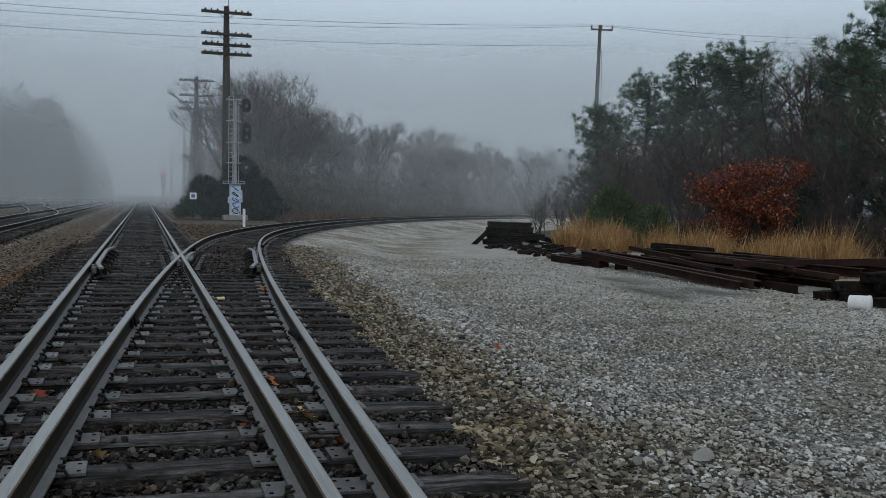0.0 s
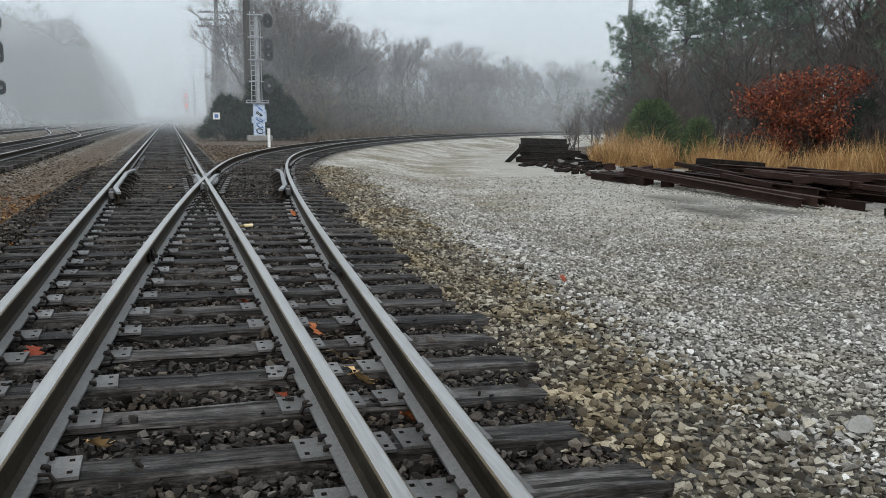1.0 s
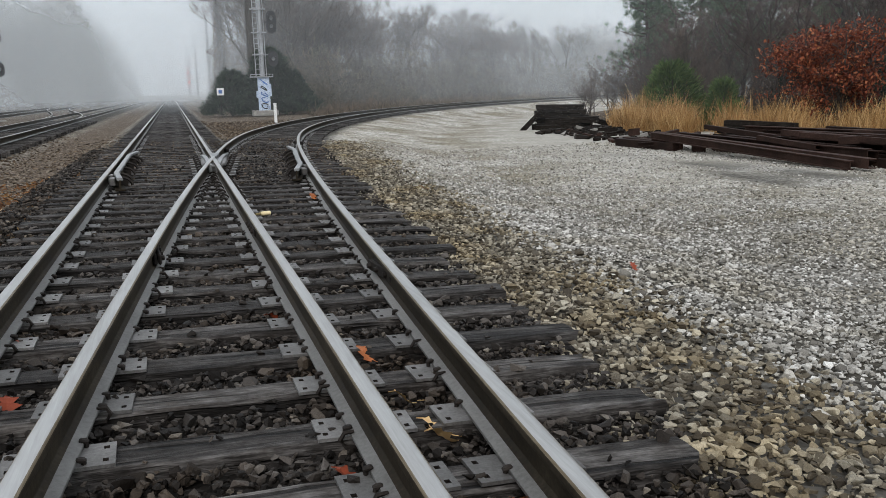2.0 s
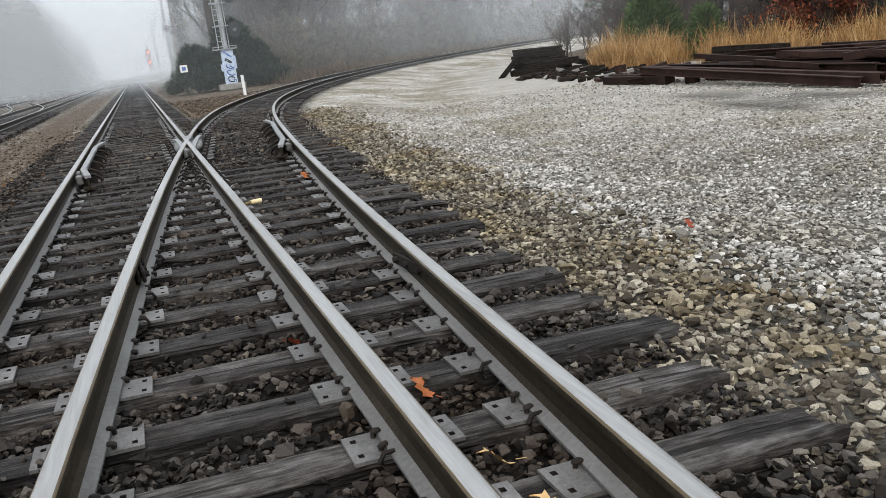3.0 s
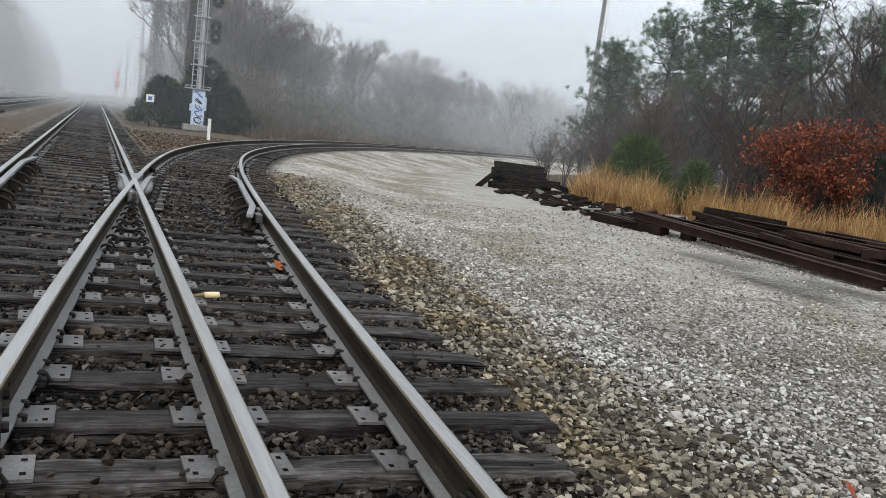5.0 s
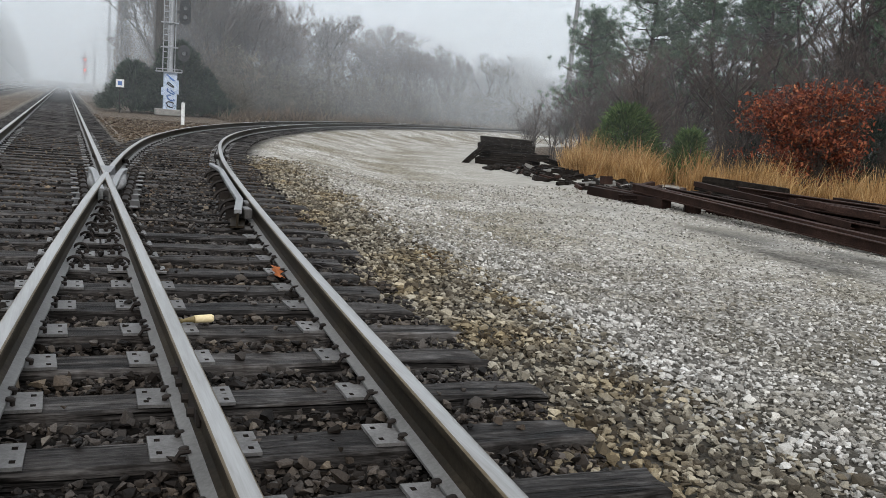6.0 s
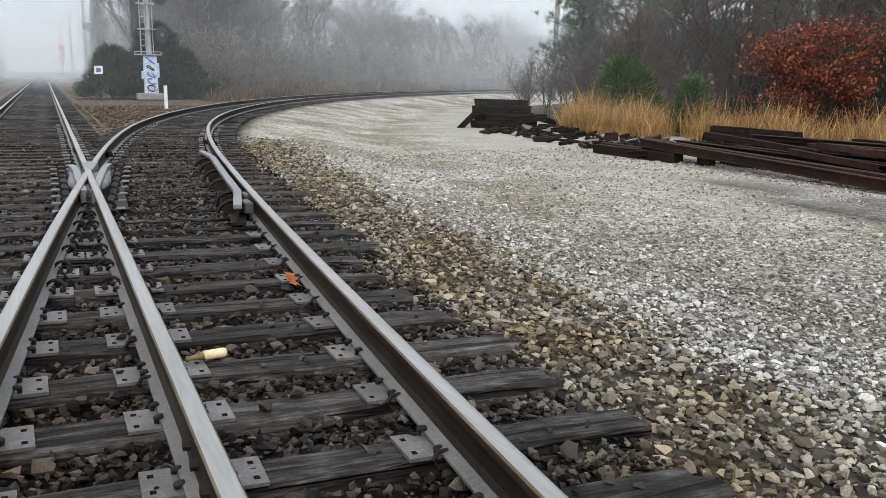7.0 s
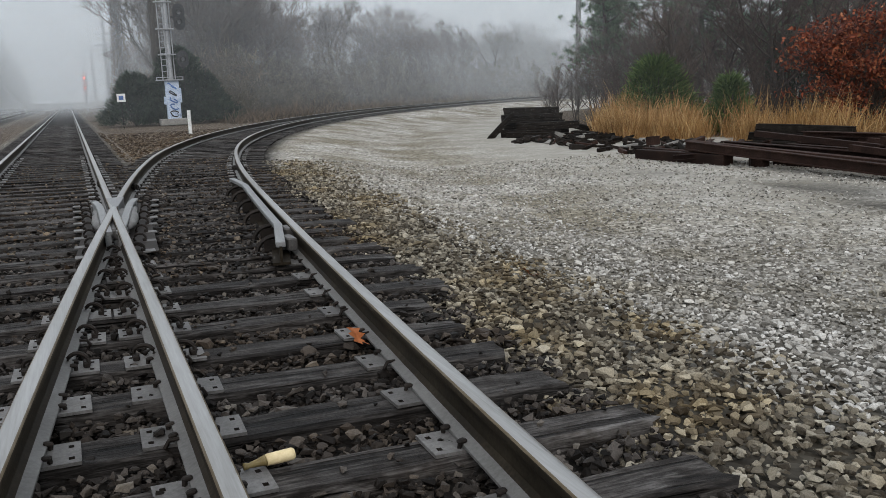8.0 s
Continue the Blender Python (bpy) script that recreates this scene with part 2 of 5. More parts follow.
blue_paint = surface("spray_blue_paint", ((0.3, (0.05, 0.11, 0.30)), (0.7, (0.10, 0.19, 0.42))), scale=6.0, rough=(0.5, 0.7), bump=0.05)
black_paint = surface("matt_black_paint", ((0.3, (0.012, 0.012, 0.013)), (0.7, (0.03, 0.03, 0.032))), scale=6.0, rough=(0.5, 0.7), bump=0.05, sheen=0.2)
case_paint = surface("faded_blue_white_paint", ((0.3, (0.22, 0.30, 0.45)), (0.5, (0.42, 0.50, 0.62)), (0.7, (0.62, 0.67, 0.72))), scale=5.0, fine=30.0, rough=(0.5, 0.7), bump=0.1, depth=0.002, vary=0.05)
concrete = surface("grey_concrete", ((0.3, (0.13, 0.125, 0.112)), (0.7, (0.26, 0.25, 0.23))), scale=4.0, bump=0.3)
wire_black = surface("weathered_wire", ((0.3, (0.04, 0.04, 0.042)), (0.7, (0.08, 0.08, 0.085))), bump=0.0)
glass_tan = surface("cream_bottle_label", ((0.3, (0.48, 0.38, 0.2)), (0.7, (0.66, 0.56, 0.35))), scale=20.0, rough=(0.3, 0.5), bump=0.1)
glass_brown = surface("brown_bottle_glass", ((0.3, (0.12, 0.09, 0.035)), (0.7, (0.26, 0.2, 0.09))), scale=20.0, rough=(0.12, 0.25), bump=0.0)


def leaf_material(name, stops, rough=0.6, through_light=0.25):
    m, n, l, p = material(name)
    geo = n.new("ShaderNodeNewGeometry")
    r = ramp_node(n, stops)
    l.new(geo.outputs["Random Per Island"], r.inputs[0])
    patch = noise_node(n, l, geo.outputs["Position"], 1.3, 3.0)
    pr = ramp_node(n, ((0.3, (0.6, 0.6, 0.6)), (0.7, (1.3, 1.3, 1.3))))
    l.new(patch.outputs[0], pr.inputs[0])
    col = mix_node(n, l, r.outputs[0], pr.outputs[0], 1.0, "MULTIPLY")
    l.new(col, p.inputs["Base Color"])
    p.inputs["Roughness"].default_value = rough
    p.inputs["Specular IOR Level"].default_value = 0.12
    thin = n.new("ShaderNodeBsdfTranslucent")
    l.new(col, thin.inputs["Color"])
    mix = n.new("ShaderNodeMixShader")
    mix.inputs[0].default_value = through_light
    l.new(p.outputs[0], mix.inputs[1])
    l.new(thin.outputs[0], mix.inputs[2])
    l.new(mix.outputs[0], n["Material Output"].inputs["Surface"])
    return m


pine_needles = leaf_material("pine_needles", ((0.0, (0.034, 0.056, 0.038)), (0.5, (0.072, 0.114, 0.070)), (1.0, (0.140, 0.192, 0.112))), 0.6, 0.35)
olive_brush = leaf_material("olive_brush", ((0.0, (0.050, 0.044, 0.032)), (0.6, (0.095, 0.084, 0.060)), (1.0, (0.150, 0.130, 0.092))))
cedar_green = leaf_material("cedar_green", ((0.0, (0.014, 0.023, 0.016)), (0.6, (0.028, 0.044, 0.028)), (1.0, (0.052, 0.074, 0.044))))
bright_green = leaf_material("shrub_green", ((0.0, (0.042, 0.072, 0.024)), (0.6, (0.084, 0.135, 0.042)), (1.0, (0.150, 0.205, 0.072))), 0.6, 0.4)
oak_red = leaf_material("russet_oak_leaves", ((0.0, (0.075, 0.021, 0.013)), (0.5, (0.165, 0.044, 0.024)), (0.85, (0.285, 0.085, 0.040)), (1.0, (0.40, 0.170, 0.078))))
dry_grass = leaf_material("dry_broom_grass", ((0.0, (0.20, 0.105, 0.040)), (0.5, (0.37, 0.215, 0.085)), (0.85, (0.50, 0.325, 0.145)), (1.0, (0.60, 0.43, 0.22))))
dead_leaves = leaf_material("dead_leaves", ((0.0, (0.070, 0.030, 0.014)), (0.5, (0.165, 0.075, 0.030)), (0.85, (0.26, 0.135, 0.05)), (1.0, (0.36, 0.23, 0.10))))
brown_weeds = leaf_material("brown_weeds", ((0.0, (0.06, 0.046, 0.034)), (0.6, (0.115, 0.088, 0.062)), (1.0, (0.18, 0.135, 0.09))))
fallen_orange = surface("fallen_oak_leaf_orange", ((0.3, (0.22, 0.066, 0.022)), (0.7, (0.38, 0.135, 0.05))), scale=20.0, fine=90.0, rough=(0.5, 0.7), bump=0.3, depth=0.003)
fallen_tan = surface("fallen_oak_leaf_tan", ((0.3, (0.5, 0.3, 0.12)), (0.7, (0.68, 0.48, 0.24))), scale=20.0, fine=90.0, rough=(0.5, 0.7), bump=0.3, depth=0.003)
fallen_red = surface("fallen_oak_leaf_red", ((0.3, (0.14, 0.025, 0.012)), (0.7, (0.27, 0.056, 0.022))), scale=20.0, fine=90.0, rough=(0.5, 0.7), bump=0.3, depth=0.003)


# ---- mesh helpers ----
class Shape:
    """Collects vertices and faces of one mesh."""

    def __init__(self):
        self.v, self.f, self.mi = [], [], []

    def add(self, verts, faces, mi=0):
        k = len(self.v)
        self.v += [tuple(p) for p in verts]
        self.f += [tuple(i + k for i in f) for f in faces]
        self.mi += [mi] * len(faces)

    def box(self, c, s, rz=0.0, ry=0.0, rx=0.0, bevel=0.0, mi=0):
        m = Matrix.Translation(c) @ Euler((rx, ry, rz)).to_matrix().to_4x4()
        a, b, h = s[0] / 2, s[1] / 2, s[2] / 2
        if not bevel:
            p = [(x, y, z) for z in (-h, h) for x, y in ((-a, -b), (a, -b), (a, b), (-a, b))]
            self.add([m @ Vector(q) for q in p], [(3, 2, 1, 0), (4, 5, 6, 7), (0, 1, 5, 4), (1, 2, 6, 5), (2, 3, 7, 6), (3, 0, 4, 7)], mi)
            return
        e = bevel
        ring = lambda ax, bx, z: [(-ax, -bx + e, z), (-ax + e, -bx, z), (ax - e, -bx, z), (ax, -bx + e, z), (ax, bx - e, z), (ax - e, bx, z), (-ax + e, bx, z), (-ax, bx - e, z)]
        p = ring(a - e, b - e, -h) + ring(a, b, -h + e) + ring(a, b, h - e) + ring(a - e, b - e, h)
        f = [tuple(range(7, -1, -1)), tuple(range(24, 32))]
        for k in range(3):
            f += [(k * 8 + i, k * 8 + (i + 1) % 8, k * 8 + 8 + (i + 1) % 8, k * 8 + 8 + i) for i in range(8)]
        self.add([m @ Vector(q) for q in p], f, mi)

    def tube(self, points, radii, n=6, cap=True, mi=0):
        pts = [Vector(p) for p in points]
        verts, faces = [], []
        for i, p in enumerate(pts):
            d = (pts[min(i + 1, len(pts) - 1)] - pts[max(i - 1, 0)]).normalized()
            side = d.cross(Vector((0, 0, 1)) if abs(d.z) < 0.9 else Vector((1, 0, 0))).normalized()
            up = side.cross(d)
            for k in range(n):
                a = 2 * math.pi * k / n
                verts.append(p + radii[i] * (math.cos(a) * side + math.sin(a) * up))
        for i in range(len(pts) - 1):
            faces += [(i * n + k, i * n + (k + 1) % n, (i + 1) * n + (k + 1) % n, (i + 1) * n + k) for k in range(n)]
        if cap:
            faces += [tuple(range(n - 1, -1, -1)), tuple(range((len(pts) - 1) * n, len(pts) * n))]
        self.add(verts, faces, mi)

    def mesh(self, name, mats, smooth=False):
        me = bpy.data.meshes.new(name)
        me.from_pydata(self.v, [], self.f)
        for m in mats if isinstance(mats, (list, tuple)) else [mats]:
            me.materials.append(m)
        if any(self.mi):
            me.polygons.foreach_set("material_index", self.mi)
        if smooth:
            me.shade_smooth()
        me.update()
        return me


def part(name, shape, mats, parent=None, label="", smooth=False):
    me = shape.mesh(name, mats, smooth) if isinstance(shape, Shape) else shape
    ob = new(name, me)
    if parent is not None:
        ob.parent = parent
    return tagged(ob, label)


def thing(name, label, category, at=(0, 0, 0), group="", kind=""):
    ob = new(name)
    ob.empty_display_size = 0.1
    ob.location = at
    return tagged(ob, label, category, group, kind)


def bulk_mesh(name, verts, faces, mats, smooth=False):
    """A mesh from numpy arrays: verts (n, 3), faces (m, k)."""
    me = bpy.data.meshes.new(name)
    n, k = faces.shape
    me.vertices.add(len(verts))
    me.vertices.foreach_set("co", verts.astype(np.float32).ravel())
    me.loops.add(n * k)
    me.loops.foreach_set("vertex_index", faces.astype(np.int32).ravel())
    me.polygons.add(n)
    me.polygons.foreach_set("loop_start", np.arange(0, n * k, k, dtype=np.int32))
    me.polygons.foreach_set("loop_total", np.full(n, k, dtype=np.int32))
    me.materials.append(mats)
    me.update(calc_edges=True)
    me.polygons.foreach_set("use_smooth", np.full(n, smooth))
    return me


# ---- plan of the tracks ----
CANT = 0.022          # the tracks lean down to the right, as the branch turns that way
GAUGE = 0.754         # half the distance between the rail heads' middles
LOT = -0.64           # level of the gravel lot
TIE_STEP, TIE_FIRST = 0.515, 0.812
FROG_Y = 17.2

# the branch: heading against length, then its middle line
S_LEN = (0, 10, 20, 25, 30, 35, 40, 50, 60, 80, 120, 200)
S_HEAD = (0.056, 0.081, 0.114, 0.16, 0.245, 0.328, 0.40, 0.53, 0.68, 0.95, 1.35, 1.9)
STEP = 0.25
arc = np.arange(-8, 175, STEP)
head = np.interp(arc, S_LEN, S_HEAD)
BX = np.cumsum(np.sin(head)) * STEP
BY = np.cumsum(np.cos(head)) * STEP
zero = int(np.argmin(abs(arc)))
BX, BY = BX - BX[zero] + 0.12, BY - BY[zero]
BN = np.stack([np.cos(head), -np.sin(head)], 1)   # to the right of the branch


def track_z(x):
    """Level of the tie tops."""
    return -CANT * np.minimum(x, 2.6)


def branch_offset(x, y):
    """Distance from the branch's middle line, to its right positive."""
    x, y = np.atleast_1d(np.asarray(x, float)), np.atleast_1d(np.asarray(y, float))
    near_i, best = np.zeros(x.shape, int), np.full(x.shape, 1e18)
    for i in range(0, len(BX), 4):
        d = (x - BX[i]) ** 2 + (y - BY[i]) ** 2
        hit = d < best
        best[hit], near_i[hit] = d[hit], i
    side = (x - BX[near_i]) * BN[near_i, 0] + (y - BY[near_i]) * BN[near_i, 1]
    return np.where(np.sqrt(best) < 3, side, np.sign(side) * np.sqrt(best))


def smooth01(a, b, v):
    t = np.clip((v - a) / (b - a), 0, 1)
    return t * t * (3 - 2 * t)


def ground_z(x, y, d=None):
    x, y = np.atleast_1d(np.asarray(x, float)), np.atleast_1d(np.asarray(y, float))
    if d is None:
        d = branch_offset(x, y)
    z = track_z(np.clip(x, -1.5, 2.6)) - 0.08
    z = z + (LOT - z) * smooth01(1.25, 5.4, d)
    z = z - 0.16 * smooth01(1.3, 2.4, -x) * (1 - smooth01(2.5, 3.6, -x))
    z = z - 0.25 * smooth01(7.5, 14, -x)
    gap = (x > 1.6) & (d < -1.6)
    z = np.where(gap, z - 0.10 * smooth01(1.4, 3.5, -d), z)
    return z


def rumple(x, y):
    calm = 1 - 0.9 * smooth01(15, 25, y)   # driven flat farther out
    return calm * 0.02 * np.sin(0.9 * x + 0.7 * y + 1) * np.sin(0.6 * y - 0.5 * x) + calm * 0.012 * np.sin(2.3 * x + 1.1) * np.sin(1.9 * y)


# muddy hollows in the lot: middle and half sizes
DAMP = ((11.5, 18.7, 0.65, 1.6), (10.7, 16.3, 0.7, 1.5), (12.0, 16.2, 0.45, 1.3), (10.9, 22.5, 0.4, 1.0))


# ---- ground: one sheet to the horizon ----
gx = np.concatenate([[-3000, -1500, -800, -400, -200, -120, -80, -60, -45], np.arange(-35, -9, 1.5), np.arange(-9, 9, 0.3), np.arange(9, 30, 0.75), np.arange(30, 60, 2.0), [65, 75, 90, 120, 170, 250, 400, 800, 1500, 3000]])
gy = np.concatenate([[-3000, -1500, -600, -250, -100, -50, -30, -20, -14, -10], np.arange(-7, 26, 0.3), np.arange(26, 70, 0.8), np.arange(70, 120, 2.5), [125, 135, 150, 180, 220, 300, 450, 800, 1500, 3000]])
GX, GY = np.meshgrid(gx, gy, indexing="ij")
gd = branch_offset(GX.ravel(), GY.ravel())
gz = ground_z(GX.ravel(), GY.ravel(), gd) + rumple(GX.ravel(), GY.ravel()) * smooth01(2.0, 4.0, np.abs(gd)) * (GX.ravel() > -3)
ny = len(gy)
ii = (np.arange(len(gx) - 1)[:, None] * ny + np.arange(ny - 1)[None, :]).ravel()
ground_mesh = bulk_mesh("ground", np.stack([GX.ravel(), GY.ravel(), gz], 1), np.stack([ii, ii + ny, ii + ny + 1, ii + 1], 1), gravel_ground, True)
zone = np.zeros((len(gz), 4), np.float32)
fx, fy = GX.ravel(), GY.ravel()
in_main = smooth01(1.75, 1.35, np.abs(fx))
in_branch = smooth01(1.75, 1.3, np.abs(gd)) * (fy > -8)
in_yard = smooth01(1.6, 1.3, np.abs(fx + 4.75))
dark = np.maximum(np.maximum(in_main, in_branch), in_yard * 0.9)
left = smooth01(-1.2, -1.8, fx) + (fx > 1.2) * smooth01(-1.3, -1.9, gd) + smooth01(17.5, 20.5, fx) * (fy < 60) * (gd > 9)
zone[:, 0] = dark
for px, py, rx, ry in DAMP:
    shade_or_damp = np.clip(1.4 - np.hypot((fx - px) / rx, (fy - py) / ry), 0, 0.8)
    zone[:, 0] = np.maximum(zone[:, 0], shade_or_damp)
zone[:, 1] = np.clip(left, 0, 1) * (1 - dark)
zone[:, 2] = smooth01(4.5, 9.5, gd) * (0.82 + 0.12 * smooth01(20, 28, fy) + 0.03 * np.sin(0.8 * fx + 0.25 * fy) * np.sin(0.5 * fy - 0.6 * fx)) * smooth01(11, 21, fy) * (1 - zone[:, 1]) * (1 - zone[:, 0])
zone[:, 3] = np.clip(1.5 - np.hypot(fx - 0.3, fy - np.clip(fy, 2.0, 9.0)) / 7.5, 0, 1)   # painted shade: darker ground colour under the loose stones
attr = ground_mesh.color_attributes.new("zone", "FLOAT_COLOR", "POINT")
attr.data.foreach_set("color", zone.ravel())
ground = tagged(new("ground", ground_mesh), "pale grey crushed limestone lot with brown shoulders", "ground", kind="structure")

# ---- loose stones ----
TEMPLATES = []
trng = random.Random(3)
for i in range(18):
    hull = bmesh.new()
    for k in range(11):
        q = Vector((trng.gauss(0, 1), trng.gauss(0, 1), trng.gauss(0, 1))).normalized() * trng.uniform(0.8, 1.1)
        hull.verts.new((max(-0.85, min(0.85, q.x)), max(-0.8, min(0.8, q.y)), max(-0.75, min(0.75, q.z))))
    made = bmesh.ops.convex_hull(hull, input=hull.verts[:])
    bmesh.ops.delete(hull, geom=[v for v in hull.verts if not v.link_faces], context="VERTS")
    hull.verts.index_update()
    TEMPLATES.append((np.array([v.co[:] for v in hull.verts]), np.array([[v.index for v in f.verts] for f in hull.faces])))
    hull.free()
rng = np.random.default_rng(7)


def stones(name, label, x, y, size, mats, sink=0.25, lift=None, flat=(0.45, 0.8)):
    n = len(x)
    z = ground_z(x, y) + rumple(x, y) * smooth01(2.0, 4.0, np.abs(branch_offset(x, y))) + size * (0.3 - sink)
    if lift is not None:
        z = z + lift
    which = rng.integers(0, len(TEMPLATES), n)
    verts_all, faces_all, start = [], [], 0
    for t, (tv, tf) in enumerate(TEMPLATES):
        pick = which == t
        m = int(pick.sum())
        if not m:
            continue
        scale = size[pick][:, None] * np.stack([rng.uniform(0.85, 1.4, m), rng.uniform(0.65, 1.0, m), rng.uniform(*flat, m)], 1) * 0.55
        base = tv[None] * scale[:, None, :]
        yaw, tilt = rng.uniform(0, 6.283, m), rng.normal(0, 0.45, m)
        ct, st = np.cos(tilt)[:, None], np.sin(tilt)[:, None]
        yv, zv = base[:, :, 1] * ct - base[:, :, 2] * st, base[:, :, 1] * st + base[:, :, 2] * ct
        cy, sy = np.cos(yaw)[:, None], np.sin(yaw)[:, None]
        xv, yv = base[:, :, 0] * cy - yv * sy, base[:, :, 0] * sy + yv * cy
        verts_all.append(np.stack([xv + x[pick][:, None], yv + y[pick][:, None], zv + z[pick][:, None]], 2).reshape(-1, 3))
        faces_all.append((tf[None] + (start + np.arange(m) * len(tv))[:, None, None]).reshape(-1, 3))
        start += m * len(tv)
    verts, faces = np.concatenate(verts_all), np.concatenate(faces_all)
    return tagged(new(name, bulk_mesh(name, verts, faces, mats)), label, "gravel", kind="stuff")


def scatter(n, x0, x1, y0, y1):
    return rng.uniform(x0, x1, n), rng.uniform(y0, y1, n)


def path_distance(x, y):
    """Distance from the strip that the walk follows."""
    return np.hypot(x - 0.3, y - np.clip(y, 2.0, 9.0))


# lot: thick near the tracks, thinning away
sx, sy = scatter(215000, 1.0, 14.0, 2.5, 27.0)
sd = branch_offset(sx, sy)
far = path_distance(sx, sy)
keep = (sd > 2.15 + 0.5 * rng.random(len(sx))) & (rng.random(len(sx)) < np.clip(1.55 - far / 8.5, 0.2, 1.0))
for px, py, rx, ry in DAMP:
    keep &= (np.hypot((sx - px) / rx, (sy - py) / ry) > 0.6 + 0.7 * rng.random(len(sx)))
sx, sy = sx[keep], sy[keep]
stones("lot_gravel", "pale grey crushed limestone, loose", sx, sy, rng.gamma(5, 0.0050, len(sx)) + 0.010, lot_stone, sink=0.05, lift=rng.uniform(-0.010, 0.016, len(sx)), flat=(0.5, 0.9))
# shoulder of the branch: tan stones beside the tie ends
sx, sy = scatter(115000, 1.2, 6.0, 2.5, 26.0)
sd = branch_offset(sx, sy)
keep = (sd > 1.2) & (sd < 2.0 + 0.9 * rng.random(len(sx))) & (rng.random(len(sx)) < np.clip(1.4 - path_distance(sx, sy) / 14, 0.25, 1.0))
sx, sy = sx[keep], sy[keep]
stones("shoulder_gravel", "tan and brown crushed limestone along tie ends", sx, sy, rng.gamma(6, 0.0048, len(sx)) + 0.011, shoulder_stone, sink=0.05, lift=rng.uniform(-0.012, 0.020, len(sx)), flat=(0.5, 0.9))
# cribs between the ties: dark stones, none on the ties themselves
sx, sy = scatter(185000, -1.9, 3.4, 2.6, 24.0)
sd = branch_offset(sx, sy)
phase = np.abs(((sy - TIE_FIRST) / TIE_STEP + 0.5) % 1.0 - 0.5) * TIE_STEP
keep = ((sd < 1.45) & (sx > -1.75) & (rng.random(len(sx)) < np.clip(1.5 - path_distance(sx, sy) / 11, 0.3, 1))) & ((phase > 0.112) | (sd > 1.5) | (sx < -1.35) | (rng.random(len(sx)) < 0.012) | ((np.abs(sd) < 0.62) & (sy > 14.3) & (rng.random(len(sx)) < 0.3)))
sx, sy, phase = sx[keep], sy[keep], phase[keep]
stones("crib_ballast", "dark grey ballast stones between the ties", sx, sy, rng.gamma(5, 0.0050, len(sx)) + 0.010, ballast_stone, sink=0.0, lift=np.where(phase < 0.112, 0.078, 0.018 + rng.uniform(-0.034, 0.028, len(sx))), flat=(0.55, 0.95))
# fine dirt and small stones lying over the ties round the frog
sx, sy = scatter(9000, -1.4, 3.4, 13.6, 27.0)
sd = branch_offset(sx, sy)
keep = (np.minimum(np.abs(np.abs(sx) - GAUGE), np.abs(np.abs(sd) - GAUGE)) > 0.13) & ((np.abs(sx) < 1.3) | (np.abs(sd) < 1.3)) & (rng.random(len(sx)) < smooth01(13.4, 17.5, sy))
sx, sy = sx[keep], sy[keep]
stones("track_dirt", "brown dirt and small stones over the ties", sx, sy, rng.gamma(5, 0.0045, len(sx)) + 0.010, brown_stone, sink=0.0, lift=rng.uniform(0.02, 0.076, len(sx)))
# brown ground between the tracks past the frog
sx, sy = scatter(16000, 1.2, 8.0, 20.0, 48.0)
keep = (branch_offset(sx, sy) < -1.35) & (sx > 1.45)
sx, sy = sx[keep], sy[keep]
stones("verge_ballast", "brown ballast and dirt between the diverging tracks", sx, sy, rng.gamma(6, 0.009, len(sx)) + 0.015, brown_stone)
# brown side left of the main track
sx, sy = scatter(26000, -8.5, -1.35, 5.0, 34.0)
keep = (np.abs(sx + 4.75) > 1.3) & (rng.random(len(sx)) < np.clip(1.3 - np.hypot(sx, sy - 8) / 22, 0.15, 1))
sx, sy = sx[keep], sy[keep]
stones("side_ballast", "brown ballast with leaf litter beside the track", sx, sy, rng.gamma(6, 0.0065, len(sx)) + 0.012, brown_stone)


# ---- rails ----
# half profile of a rail from the foot up: offset, height, material
HEAD_MATS = (1, 1, 2, 0, 0)
PROFILE = ((0.070, 0.0, 1), (0.070, 0.011, 1), (0.030, 0.026, 1), (0.011, 0.042, 0), (0.009, 0.085, 0), (0.012, 0.118, 0), (0.034, 0.130, 0), (0.0365, 0.136, 0), (0.0372, 0.149, 2), (0.0352, 0.1585, 2), (0.0285, 0.1650, 2), (0.0150, 0.1680, 2), (0.0001, 0.1687, 2))


JOINT = Shape()
JOINT.box((0.016, 0, 0.08), (0.022, 0.62, 0.075), bevel=0.008)
for o in (-0.24, -0.09, 0.09, 0.24):
    JOINT.tube([(0.02, o, 0.08), (0.05, o, 0.08)], [0.02, 0.018], 6)
JOINT = JOINT.mesh("joint_bar", dark_iron)


